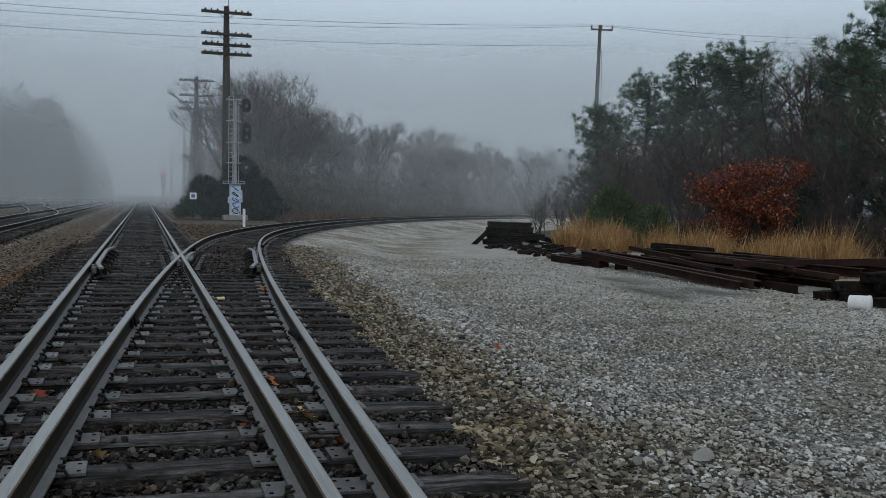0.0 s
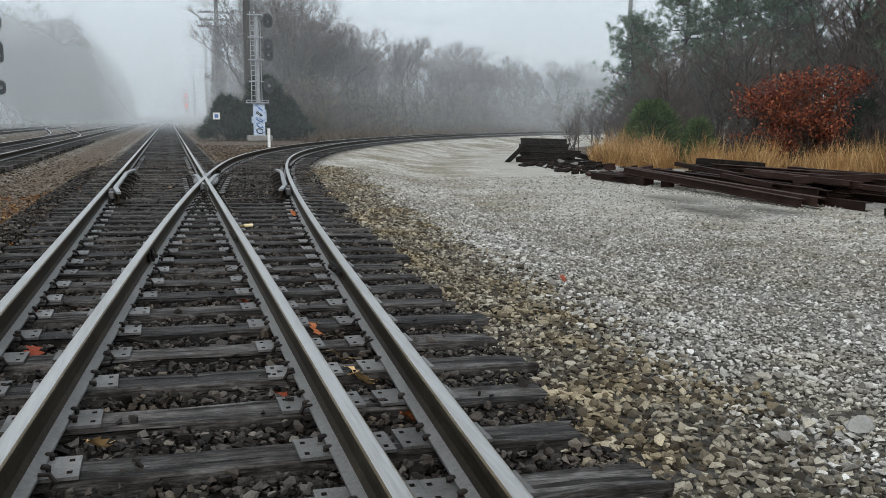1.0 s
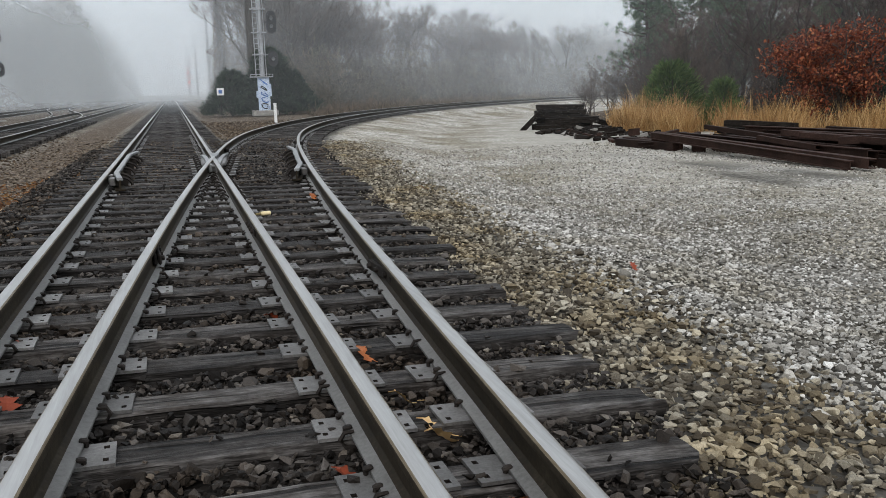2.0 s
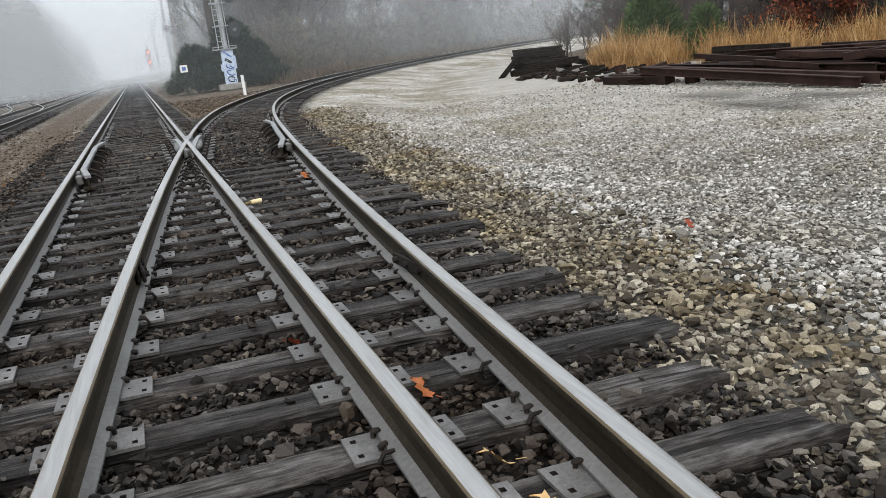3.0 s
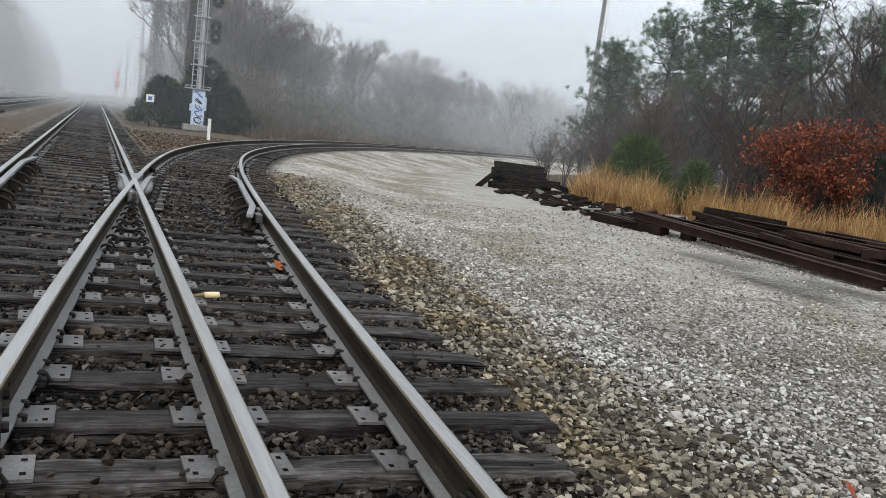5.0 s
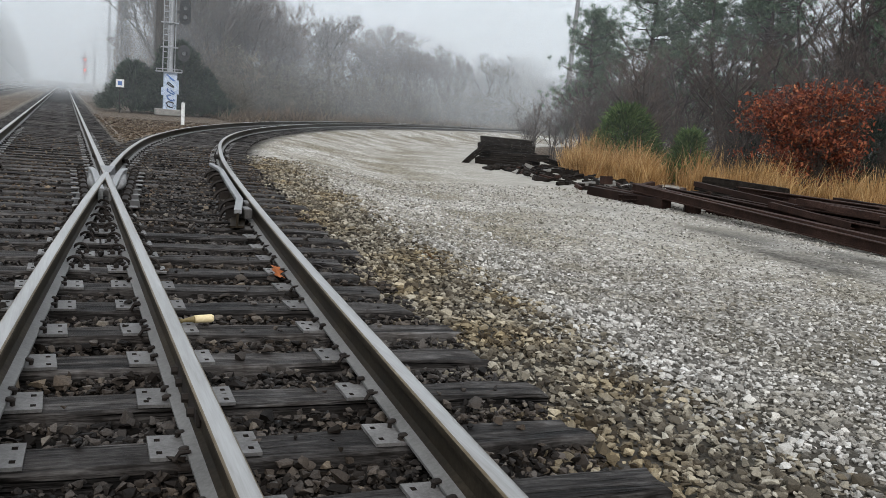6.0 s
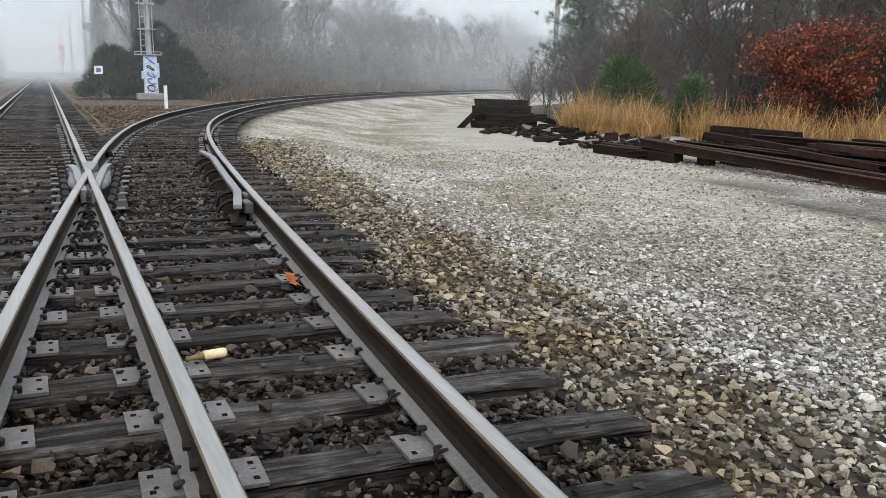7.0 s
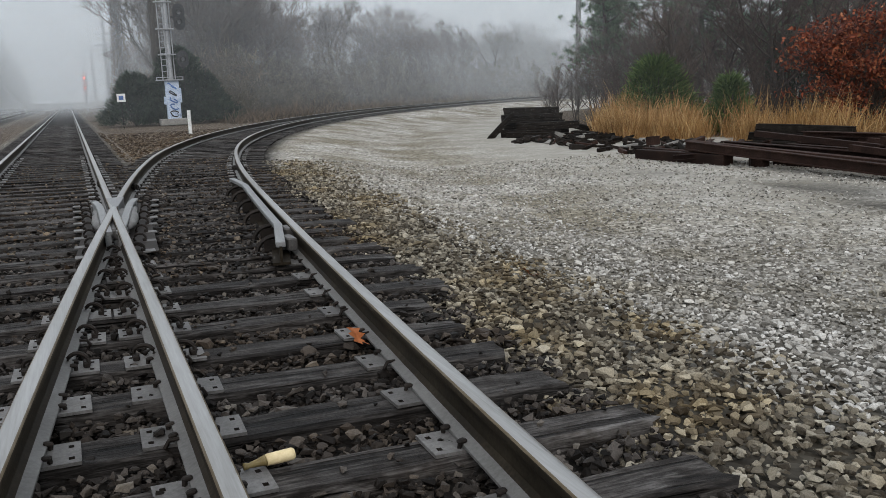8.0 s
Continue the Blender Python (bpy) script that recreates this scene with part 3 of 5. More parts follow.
def make_rail(label, group, px, py, nx, ny_, pz, joints=()):
    """Sweeps the rail's profile along a line with the given normals; head, web and foot are parts."""
    rail = thing("rail", label, "rail", (float(px[0]), float(py[0]), float(pz[0])), group)
    ox, oy, oz = rail.location
    full = list(PROFILE)
    bands = {"foot": [q for q in full if q[1] <= 0.027], "web": [q for q in full if 0.025 <= q[1] <= 0.137], "head": [q for q in full if q[1] >= 0.135]}
    for name, half in bands.items():
        if name == "foot":
            loops = [[(o, h) for o, h, m in half] + [(-o, h) for o, h, m in reversed(half)]]
        elif name == "head":
            loops = [[(o, h) for o, h, m in half] + [(-o, h) for o, h, m in reversed(half)]]
        else:
            loops = [[(o, h) for o, h, m in half], [(-o, h) for o, h, m in reversed(half)]]
        s = Shape()
        for loop in loops:
            lo, k, n = np.array(loop), len(loop), len(px)
            verts = np.zeros((n, k, 3))
            verts[:, :, 0] = px[:, None] + nx[:, None] * lo[None, :, 0] - ox
            verts[:, :, 1] = py[:, None] + ny_[:, None] * lo[None, :, 0] - oy
            verts[:, :, 2] = pz[:, None] + lo[None, :, 1] - oz
            faces = [(i * k + j, i * k + j + 1, (i + 1) * k + j + 1, (i + 1) * k + j) for i in range(n - 1) for j in range(k - 1)]
            s.add(verts.reshape(-1, 3).tolist(), faces)
            if name == "head":
                s.mi = [HEAD_MATS[min(q % (k - 1), k - 2 - q % (k - 1), 4)] for q in range(len(faces))]
        part(name, s, {"foot": rail_foot, "web": rail_side, "head": [rail_top, rail_side, rail_edge]}[name], rail, {"foot": "grey rail foot", "web": "rusty brown web", "head": "bright worn head"}[name], smooth=name == "head")
    for y in joints:
        i = int(np.argmin(abs(py - y)))
        for side in (-1, 1):
            bar = part("joint_bar", JOINT, None, rail)
            x = float(np.interp(y, py, px))
            bar.location, bar.rotation_euler = (x - ox, y - oy, float(np.interp(y, py, pz)) - oz), (0, 0, math.atan2(-ny_[i] * side, nx[i] * side) if side > 0 else math.atan2(-ny_[i], nx[i]) + math.pi)
    return rail


RAIL_LIFT = 0.021


def straight_rail(label, x, y0, y1, group, joints=()):
    py = np.array([y0, *np.arange(math.ceil(y0 / 4) * 4 + 0.01, y1, 4.0), y1])
    px = np.full(len(py), float(x))
    return make_rail(label, group, px, py, np.ones(len(py)), np.zeros(len(py)), track_z(px) + RAIL_LIFT, joints)


def branch_rail(label, offset, s0, s1, group, joints=(), z_shift=0.0):
    pick = np.where((arc >= s0) & (arc <= s1))[0][::4]
    px, py = BX[pick] + BN[pick, 0] * offset, BY[pick] + BN[pick, 1] * offset
    return make_rail(label, group, px, py, BN[pick, 0], BN[pick, 1], track_z(px) + RAIL_LIFT + z_shift, joints)


straight_rail("worn steel rail with bright head, main track", -GAUGE, -12, 330, "main track rails", (3.6, 15.4))
straight_rail("worn steel rail with bright head, main track", GAUGE, -12, 330, "main track rails", (9.9, 21.2))
branch_rail("worn steel rail with bright head, curving branch", -GAUGE, -8, 172, "branch rails", (8.9, 20.7), 0.0008)
branch_rail("worn steel rail with bright head, curving branch", GAUGE, -8, 172, "branch rails", (7.7, 22.6))
for x, end in ((-4.0, 330), (-5.5, 330), (-8.7, 88), (-10.2, 88)):
    straight_rail("dull steel rail of a yard track", x, 5, end, "yard rails")

# a crossover between the yard tracks
for off in (0.0, 1.5):
    yy = np.linspace(44, 84, 24)
    u = (yy - 44) / 40
    xx = -5.5 - 3.95 * smooth01(0, 1, u) + off
    dx = np.gradient(xx, yy)
    make_rail("dull steel crossover rail of the yard", "crossover rails", xx, yy, 1 / np.hypot(1, dx), -dx / np.hypot(1, dx), track_z(xx) + RAIL_LIFT + 0.004)


# ---- ties with plates and spikes ----
def tie_mesh(length, width, seed, height=0.18, mats=None):
    """A sawn tie: worn top, split and ragged ends, rounded long edges."""
    r = random.Random(seed)
    n = max(5, int(length / 0.25))
    s = Shape()
    e = 0.012
    ring = lambda: [(-width / 2, -height), (-width / 2, -e), (-width / 2 + e, 0), (-width / 6, 0), (width / 6, 0), (width / 2 - e, 0), (width / 2, -e), (width / 2, -height)]
    rows = []
    for i in range(n + 1):
        x = length * (i / n - 0.5)
        end = i in (0, n)
        row = []
        for j, (yy, zz) in enumerate(ring()):
            jx = r.uniform(-0.03, 0.03) if end else 0
            jz = r.uniform(-0.006, 0.003) - (0.015 * r.random() if end else 0) if zz > -0.1 else 0
            row.append((x + jx, yy + r.uniform(-0.005, 0.005), zz + jz))
        rows.append(row)
    verts = [p for row in rows for p in row]
    k = 8
    faces = [(i * k + j, (i + 1) * k + j, (i + 1) * k + j + 1, i * k + j + 1) for i in range(n) for j in range(k - 1)]
    faces += [tuple(range(k)), tuple(n * k + j for j in reversed(range(k)))]
    s.add(verts, faces)
    return s.mesh("railroad_tie", mats or tie_wood)


def plate_mesh():
    """A rolled tie plate with square spike holes either side of the rail seat."""
    s = Shape()
    xs = [-0.182, -0.160, -0.141, -0.12, -0.10, 0.10, 0.12, 0.141, 0.160, 0.182]
    ys = [-0.098, -0.068, -0.042, 0.042, 0.068, 0.098]
    holes = {(1, 1), (1, 3), (7, 1), (7, 3)}
    t = 0.013
    for i in range(len(xs) - 1):
        for j in range(len(ys) - 1):
            x0, x1, y0, y1 = xs[i], xs[i + 1], ys[j], ys[j + 1]
            if (i, j) in holes:
                s.add([(x0, y0, t), (x1, y0, t), (x1, y1, t), (x0, y1, t), (x0, y0, 0.001), (x1, y0, 0.001), (x1, y1, 0.001), (x0, y1, 0.001)], [(0, 4, 5, 1), (1, 5, 6, 2), (2, 6, 7, 3), (3, 7, 4, 0), (4, 7, 6, 5)], 1)
            else:
                s.add([(x0, y0, t), (x1, y0, t), (x1, y1, t), (x0, y1, t)], [(0, 1, 2, 3)])
    a, b = 0.182, 0.098
    s.add([(-a, -b, 0), (a, -b, 0), (a, b, 0), (-a, b, 0), (-a, -b, t), (a, -b, t), (a, b, t), (-a, b, t)], [(0, 1, 5, 4), (1, 2, 6, 5), (2, 3, 7, 6), (3, 0, 4, 7)])
    return s.mesh("tie_plate", [plate_steel, dark_iron])


def spike_mesh():
    s = Shape()
    s.tube([(0, 0, -0.02), (0, 0, 0.018)], [0.009, 0.009], 4)
    s.box((-0.007, 0, 0.021), (0.034, 0.026, 0.016), ry=0.2, bevel=0.005)
    return s.mesh("spike", dark_iron)


def anchor_mesh():
    """A spring anchor that grips the rail's foot beside a tie."""
    s = Shape()
    s.tube([(-0.02, 0, -0.035), (0.03, 0, -0.03), (0.05, 0, 0.0), (0.035, 0, 0.025), (0.0, 0, 0.028)], [0.009, 0.010, 0.010, 0.009, 0.007], 5)
    return s.mesh("rail_anchor", dark_iron)


def clip_mesh():
    """A round spring clip that arches from its shoulder onto the rail foot."""
    s = Shape()
    turn = np.linspace(-0.5, math.pi + 0.7, 12)
    s.tube([(0.030 + 0.046 * math.cos(t), -0.03 + 0.06 * i / 11, 0.022 + 0.044 * math.sin(t)) for i, t in enumerate(turn)], [0.0105] * 12, 6)
    s.box((0.066, 0.0, 0.012), (0.03, 0.07, 0.028), bevel=0.006)
    return s.mesh("spring_clip", dark_iron)


PLATE, SPIKE, ANCHOR, CLIP = plate_mesh(), spike_mesh(), anchor_mesh(), clip_mesh()
tie_rng = random.Random(4)


def fix_rail(tie, x_local, z=0.0, turn=0.0, anchors=True):
    """A tie plate with its spikes, and the anchors beside it, as parts of the tie."""
    plate = part("tie_plate", PLATE, None, tie, "grey steel plate with square spike holes")
    plate.location, plate.rotation_euler = (x_local, tie_rng.uniform(-0.015, 0.015), 0.001 + z), (0, 0, turn + tie_rng.uniform(-0.03, 0.03))
    for side in (-1, 1):
        for fore in (-1, 1):
            if tie_rng.random() < 0.88:
                spike = part("spike", SPIKE, None, plate)
                spike.location = (side * 0.083, fore * tie_rng.choice((0.052, 0.075)), 0.006 + tie_rng.uniform(0, 0.012))
                spike.rotation_euler = (tie_rng.uniform(-0.1, 0.1), tie_rng.uniform(-0.1, 0.1), 0 if side > 0 else math.pi)
        if anchors and tie_rng.random() < 0.45:
            anchor = part("rail_anchor", ANCHOR, None, plate)
            anchor.location, anchor.rotation_euler = (side * 0.058, -0.118, 0.010), (0, 0, 0 if side > 0 else math.pi)


def branch_x(y, offset):
    """Where the branch rail at that offset crosses y."""
    px, py = BX + BN[:, 0] * offset, BY + BN[:, 1] * offset
    return float(np.interp(y, py, px))


k = 0
while True:
    y = TIE_FIRST + TIE_STEP * k
    k += 1
    if y > 24.6:
        break
    if y < 2.2:
        continue
    right = 1.72 if y < 5.2 else 2.02 if y < 8.6 else 2.32 if y < 13.3 else 2.66 if y < 16.5 else 2.95 if y < 19.5 else branch_x(y, 1.32)
    right += tie_rng.uniform(-0.09, 0.09)
    left_end = -1.33 + tie_rng.uniform(-0.05, 0.05)
    length, midx = right - left_end, (right + left_end) / 2
    tie = tagged(new("railroad_tie", tie_mesh(length, 0.205 + tie_rng.uniform(-0.02, 0.02), k)), "weathered grey wooden tie under the turnout rails", "railroad tie", "turnout ties")
    tie.location = (midx, y, float(track_z(midx)))
    tie.rotation_euler = (0, math.atan(CANT), tie_rng.uniform(-0.012, 0.012))
    for rail_x in (-GAUGE, GAUGE, branch_x(y, -GAUGE), branch_x(y, GAUGE)):
        if abs(rail_x - GAUGE) < 0.3 and rail_x != GAUGE and y > 13.9:
            continue
        fix_rail(tie, rail_x - midx)
    if 12.6 < y < 16.0:
        for rail_x in (GAUGE, branch_x(y, -GAUGE)):
            for side in (-1, 1):
                clip = part("spring_clip", CLIP, None, tie, "dark looped spring clip")
                clip.location, clip.rotation_euler = (rail_x - midx + side * 0.062, tie_rng.uniform(-0.01, 0.01), 0.014), (0, 0, 0 if side > 0 else math.pi)


def plain_tie(x, y, turn, seed, label, group, plates=False):
    tie = tagged(new("railroad_tie", PLAIN_TIES[seed % len(PLAIN_TIES)]), label, "railroad tie", group)
    tie.location = (x, y, float(track_z(x)))
    tie.rotation_euler = (0, math.atan(CANT), turn)
    if plates:
        for o in (-GAUGE, GAUGE):
            fix_rail(tie, o)


PLAIN_TIES = [tie_mesh(2.6, 0.225, 900 + i) for i in range(5)]
for i in range(70):
    y = 24.95 + TIE_STEP * i
    plain_tie(0.0, y, tie_rng.uniform(-0.015, 0.015), i, "weathered wooden tie of the main track", "main track ties", i < 10)
s_pos = 25.1
i = 0
while s_pos < 62:
    j = int(np.argmin(abs(arc - s_pos)))
    plain_tie(BX[j], BY[j], -head[j] + tie_rng.uniform(-0.015, 0.015), i, "weathered wooden tie of the curving branch", "branch ties", i < 10)
    s_pos += TIE_STEP
    i += 1
for i in range(60):
    plain_tie(-4.75, 16 + 0.55 * i, tie_rng.uniform(-0.015, 0.015), i, "dark wooden tie of a yard track", "yard ties")

# ---- frog: cast body, wings and point at the crossing ----
frog = thing("frog", "worn cast steel frog where two rails cross", "rail crossing", (GAUGE, FROG_Y, float(track_z(GAUGE)) + 0.02))
SKEW = 0.098
s = Shape()
s.box((0.02, 0.1, 0.008), (0.62, 3.4, 0.014), rz=-SKEW / 2, bevel=0.004)
part("base_plate", s, dark_iron, frog)
s = Shape()
s.box((0.0, -0.15, 0.065), (0.2, 1.5, 0.11), rz=-SKEW / 2, bevel=0.02)
part("base_casting", s, plate_steel, frog)
# each wing leaves one rail at the throat and runs beside the other, then flares away
for side in (-1, 1):
    line = (lambda y: -0.112) if side < 0 else (lambda y: SKEW * y + 0.112)
    stations = ((-1.3, 0.0), (-0.8, 0.0), (-0.3, 0.0), (0.2, 0.0), (0.6, 0.002), (0.85, 0.012), (1.1, 0.035))
    pts = [(line(y) + side * f, y) for y, f in stations]
    s = Shape()
    section = ((-0.0225, 0.005), (-0.0225, 0.127), (-0.035, 0.135), (-0.035, 0.150), (-0.028, 0.157), (0.028, 0.157), (0.035, 0.150), (0.035, 0.135), (0.0225, 0.127), (0.0225, 0.005))
    k = len(section)
    verts = [(x + o, y, z) for x, y in pts for o, z in section]
    faces = [(i * k + j, i * k + (j + 1) % k, (i + 1) * k + (j + 1) % k, (i + 1) * k + j) for i in range(len(pts) - 1) for j in range(k)]
    s.add(verts, faces + [tuple(range(k - 1, -1, -1)), tuple(range((len(pts) - 1) * k, len(pts) * k))])
    part("wing_rail", s, frog_steel, frog, "bright flared steel wing rail")
    s = Shape()
    bulge = ((-0.75, 0.05, 0.03), (-0.5, 0.085, 0.06), (-0.2, 0.1, 0.07), (0.1, 0.085, 0.065), (0.3, 0.055, 0.045), (0.55, 0.075, 0.05), (0.75, 0.05, 0.03))
    s.tube([(line(y) + side * (0.01 + o * 0.5), y, 0.098) for y, o, rr in bulge], [rr * 0.66 for y, o, rr in bulge], 12)
    part("wing_boss", s, plate_steel, frog, smooth=True)
s = Shape()
s.add([(0.0, 0.35, 0.170), (0.05, 0.35, 0.170), (0.15, 1.2, 0.171), (-0.03, 1.2, 0.171), (0.0, 0.35, 0.03), (0.05, 0.35, 0.03), (0.15, 1.2, 0.03), (-0.03, 1.2, 0.03)], [(0, 1, 2, 3), (0, 4, 5, 1), (1, 5, 6, 2), (2, 6, 7, 3), (3, 7, 4, 0)])
part("frog_point", s, frog_steel, frog, "polished steel frog point")
for i in range(8):
    for side in (-1, 1):
        y = -1.55 + i * TIE_STEP
        x = side * 0.235 + SKEW * y * (side > 0)
        clip = part("spring_clip", CLIP, None, frog, "dark looped spring clip")
        clip.location, clip.rotation_euler = (x - side * 0.02, y, 0.016), (0, 0, 0 if side > 0 else math.pi)
        s = Shape()
        s.box((x + side * 0.09, y, 0.010), (0.10, 0.12, 0.014), bevel=0.003)
        part("clip_plate", s, plate_steel, frog)


# ---- guard rails with flared ends and braces ----
def guard_rail(points, label, inner):
    guard = thing("guard_rail", label, "guard rail", (points[0][0], points[0][1], float(track_z(points[0][0])) + 0.02))
    ox, oy = points[0]
    s = Shape()
    for (x0, y0), (x1, y1) in zip(points, points[1:]):
        a = math.atan2(x1 - x0, y1 - y0)
        c = ((x0 + x1) / 2 - ox, (y0 + y1) / 2 - oy)
        long = math.hypot(x1 - x0, y1 - y0) + 0.012
        s.box((*c, 0.152), (0.07, long, 0.042), rz=-a, bevel=0.006)
        s.box((*c, 0.08), (0.02, long, 0.12), rz=-a, mi=1)
        s.box((*c, 0.012), (0.13, long, 0.02), rz=-a, mi=1)
    part("bar", s, [frog_steel, rail_side], guard)
    for i in (1, 2):
        x, y = points[i][0] - ox, points[i][1] - oy
        s = Shape()
        s.box((x - inner * 0.075, y, 0.09), (0.08, 0.22, 0.10), bevel=0.01)
        part("filler_block", s, plate_steel, guard)
    for t in (0.2, 0.32, 0.44, 0.56, 0.68, 0.8):
        j = t * (len(points) - 1)
        p, q = points[int(j)], points[int(j) + 1]
        x, y = p[0] + (q[0] - p[0]) * (j % 1) - ox, p[1] + (q[1] - p[1]) * (j % 1) - oy
        s = Shape()
        arcp = [(x + inner * (0.03 + 0.15 * math.sin(a)), y, 0.005 + 0.115 * math.cos(a)) for a in np.linspace(0, 1.5, 6)]
        for (p0, p1) in zip(arcp, arcp[1:]):
            s.tube([p0, p1], [0.02, 0.02], 4)
        s.box((x + inner * 0.07, y, 0.05), (0.11, 0.02, 0.09))
        part("rail_brace", s, dark_iron, guard)
    return guard


gl = -GAUGE + 0.125
guard_rail([(gl + 0.09, 14.05), (gl + 0.05, 14.45), (gl, 14.95), (gl, 16.2), (gl, 17.4), (gl, 18.6), (gl + 0.05, 19.1), (gl + 0.1, 19.5)], "steel guard rail with flared ends inside the main rail", 1)
gr = lambda y, d: (branch_x(y, GAUGE - 0.125 - d), y)
guard_rail([gr(14.6, 0.09), gr(15.0, 0.05), gr(15.5, 0.0), gr(16.7, 0.0), gr(17.8, 0.0), gr(18.9, 0.0), gr(19.4, 0.05), gr(19.8, 0.1)], "steel guard rail with flared ends inside the branch rail", -1)


# ---- fallen leaves and a bottle between the rails ----
def oak_leaf(at, size, turn, mats, label, tilt=(0.2, 0.1)):
    outline = [(0, -0.5), (0.10, -0.32), (0.30, -0.28), (0.14, -0.12), (0.42, 0.02), (0.17, 0.12), (0.34, 0.30), (0.12, 0.32), (0.0, 0.55), (-0.12, 0.32), (-0.34, 0.30), (-0.17, 0.12), (-0.42, 0.02), (-0.14, -0.12), (-0.30, -0.28), (-0.10, -0.32)]
    s = Shape()
    n = len(outline)
    top = [(x * size, y * size, size * (0.35 * x * x + 0.12 * math.sin(5 * y))) for x, y in outline]
    spine = [(0, y * size, size * (0.12 * math.sin(5 * y) - 0.03)) for x, y in outline]
    s.add(top + spine, [(i, (i + 1) % n, n + (i + 1) % n, n + i) for i in range(n)])
    s.tube([(0, -0.5 * size, 0), (0.02 * size, -0.8 * size, 0.01)], [0.0018, 0.0012], 4)
    ob = part("oak_leaf", s, mats)
    ob.location, ob.rotation_euler = at, (tilt[0], tilt[1], turn)
    return tagged(ob, label, "leaf", "fallen leaves")


def ground_at(x, y, up=0.0):
    return (x, y, float(ground_z(x, y)[0]) + up + 0.02)


for x, y, size, turn, mats, label, up in (
    (1.66, 12.5, 0.135, 0.4, fallen_orange, "curled orange oak leaf against the rail foot", 0.10),
    (1.0, 5.36, 0.13, 1.0, fallen_tan, "tan oak leaf lying on dark ballast", 0.06),
    (1.10, 4.72, 0.12, 2.2, fallen_orange, "orange oak leaf lying on dark ballast", 0.05),
    (0.97, 5.68, 0.12, 1.5, fallen_tan, "pale tan oak leaf lying on a tie", 0.07),
    (1.02, 5.30, 0.15, 1.9, fallen_tan, "tan lobed oak leaf lying on ballast", 0.05),
    (-0.14, 4.67, 0.13, 2.6, fallen_tan, "pale tan oak leaf lying on a tie", 0.06),
    (-0.56, 6.12, 0.13, 0.3, fallen_red, "red-brown oak leaf lying on ballast", 0.05),
    (-0.63, 7.04, 0.12, 1.1, fallen_red, "red-brown oak leaf lying on ballast", 0.05),
    (0.62, 7.2, 0.12, 2.0, fallen_red, "red-brown oak leaf beside a tie plate", 0.05),
    (0.96, 6.37, 0.13, 0.6, fallen_orange, "orange oak leaf lying on dark ballast", 0.05),
    (3.63, 8.52, 0.11, 0.2, fallen_red, "red-brown oak leaf lying on gravel", 0.05),
    (3.4, 13.9, 0.11, 1.2, fallen_orange, "orange oak leaf lying on gravel", 0.05),
    (0.62, 5.05, 0.13, 0.9, fallen_red, "red-brown oak leaf beside a tie plate", 0.05),
):
    oak_leaf(ground_at(x, y, up), size, turn, mats, label, (0.35, 0.25))

s = Shape()
s.tube([(0, 0, -0.022), (0.006, 0.004, 0.0), (0.002, 0, 0.016), (0, 0, 0.021)], [0.05, 0.075, 0.062, 0.03], 9)
slab = part("flat_stone", s, concrete)
slab.location, slab.rotation_euler, slab.scale = ground_at(3.31, 4.5, 0.045), (0.08, -0.1, 0.4), (1.25, 0.8, 1.0)
tagged(slab, "pale flat stone lying on crushed limestone", "stone")

bottle = thing("bottle", "small brown glass bottle with cream label lying on a tie", "bottle", (0.955, 11.2, -0.005))
bottle.rotation_euler, bottle.scale = (0, 0, 0.08), (0.92, 0.66, 0.66)
s = Shape()
s.tube([(-0.02, 0, 0.032), (0.075, 0, 0.033), (0.085, 0, 0.033)], [0.031, 0.033, 0.024], 14)
part("label_body", s, glass_tan, bottle, "cream paper label", smooth=True)
s = Shape()
s.tube([(-0.021, 0, 0.032), (-0.045, 0, 0.029), (-0.085, 0, 0.024), (-0.09, 0, 0.024), (-0.105, 0, 0.024)], [0.03, 0.022, 0.014, 0.018, 0.018], 12)
part("neck", s, glass_brown, bottle, "brown glass neck", smooth=True)


# ---- timber stack, steel beams, debris and bucket at the far side of the lot ----
def lot_z(x, y):
    return float(ground_z(x, y)[0])


def timber(cx, cy, z, length, turn, tilt=0.0, seed=0, w=0.23, h=0.2):
    ob = tagged(new("timber", tie_mesh(length, w, 300 + seed, h, old_timber)), "dark creosoted old timber in a heap on the lot", "timber", "stacked timbers")
    ob.location = (cx, cy, z + h)
    ob.rotation_euler = (0, tilt, turn)
    return ob


a = -0.52
ux, uy = math.cos(a), math.sin(a)
tx, ty = 15.75, 35.9
base_z = lot_z(tx, ty)
seed = 0
# across the heap, along it, height, length
for across, along, up, long in ((-0.66, -0.1, 0.0, 2.1), (-0.32, 0.1, 0.0, 2.2), (0.04, 0.05, 0.0, 2.3), (0.40, -0.05, 0.0, 2.2), (0.74, 0.1, 0.0, 2.3), (-0.48, 0.47, 0.26, 2.2), (-0.14, 0.36, 0.27, 2.0), (0.30, -0.08, 0.26, 2.1), (0.66, 0.0, 0.26, 2.2), (0.22, -0.02, 0.52, 2.05), (0.58, -0.14, 0.52, 2.1), (0.44, -0.1, 0.77, 2.0)):
    timber(tx - uy * across + ux * along, ty + ux * across + uy * along, base_z - 0.02 + up, long, a + tie_rng.uniform(-0.09, 0.09), tie_rng.uniform(-0.03, 0.03), seed, tie_rng.uniform(0.24, 0.31), 0.25)
    seed += 1
timber(tx - 1.3 * ux - 0.35, ty - 1.3 * uy - 0.75, base_z + 0.24, 1.25, a + 0.12, -0.78, 20, 0.25, 0.2)
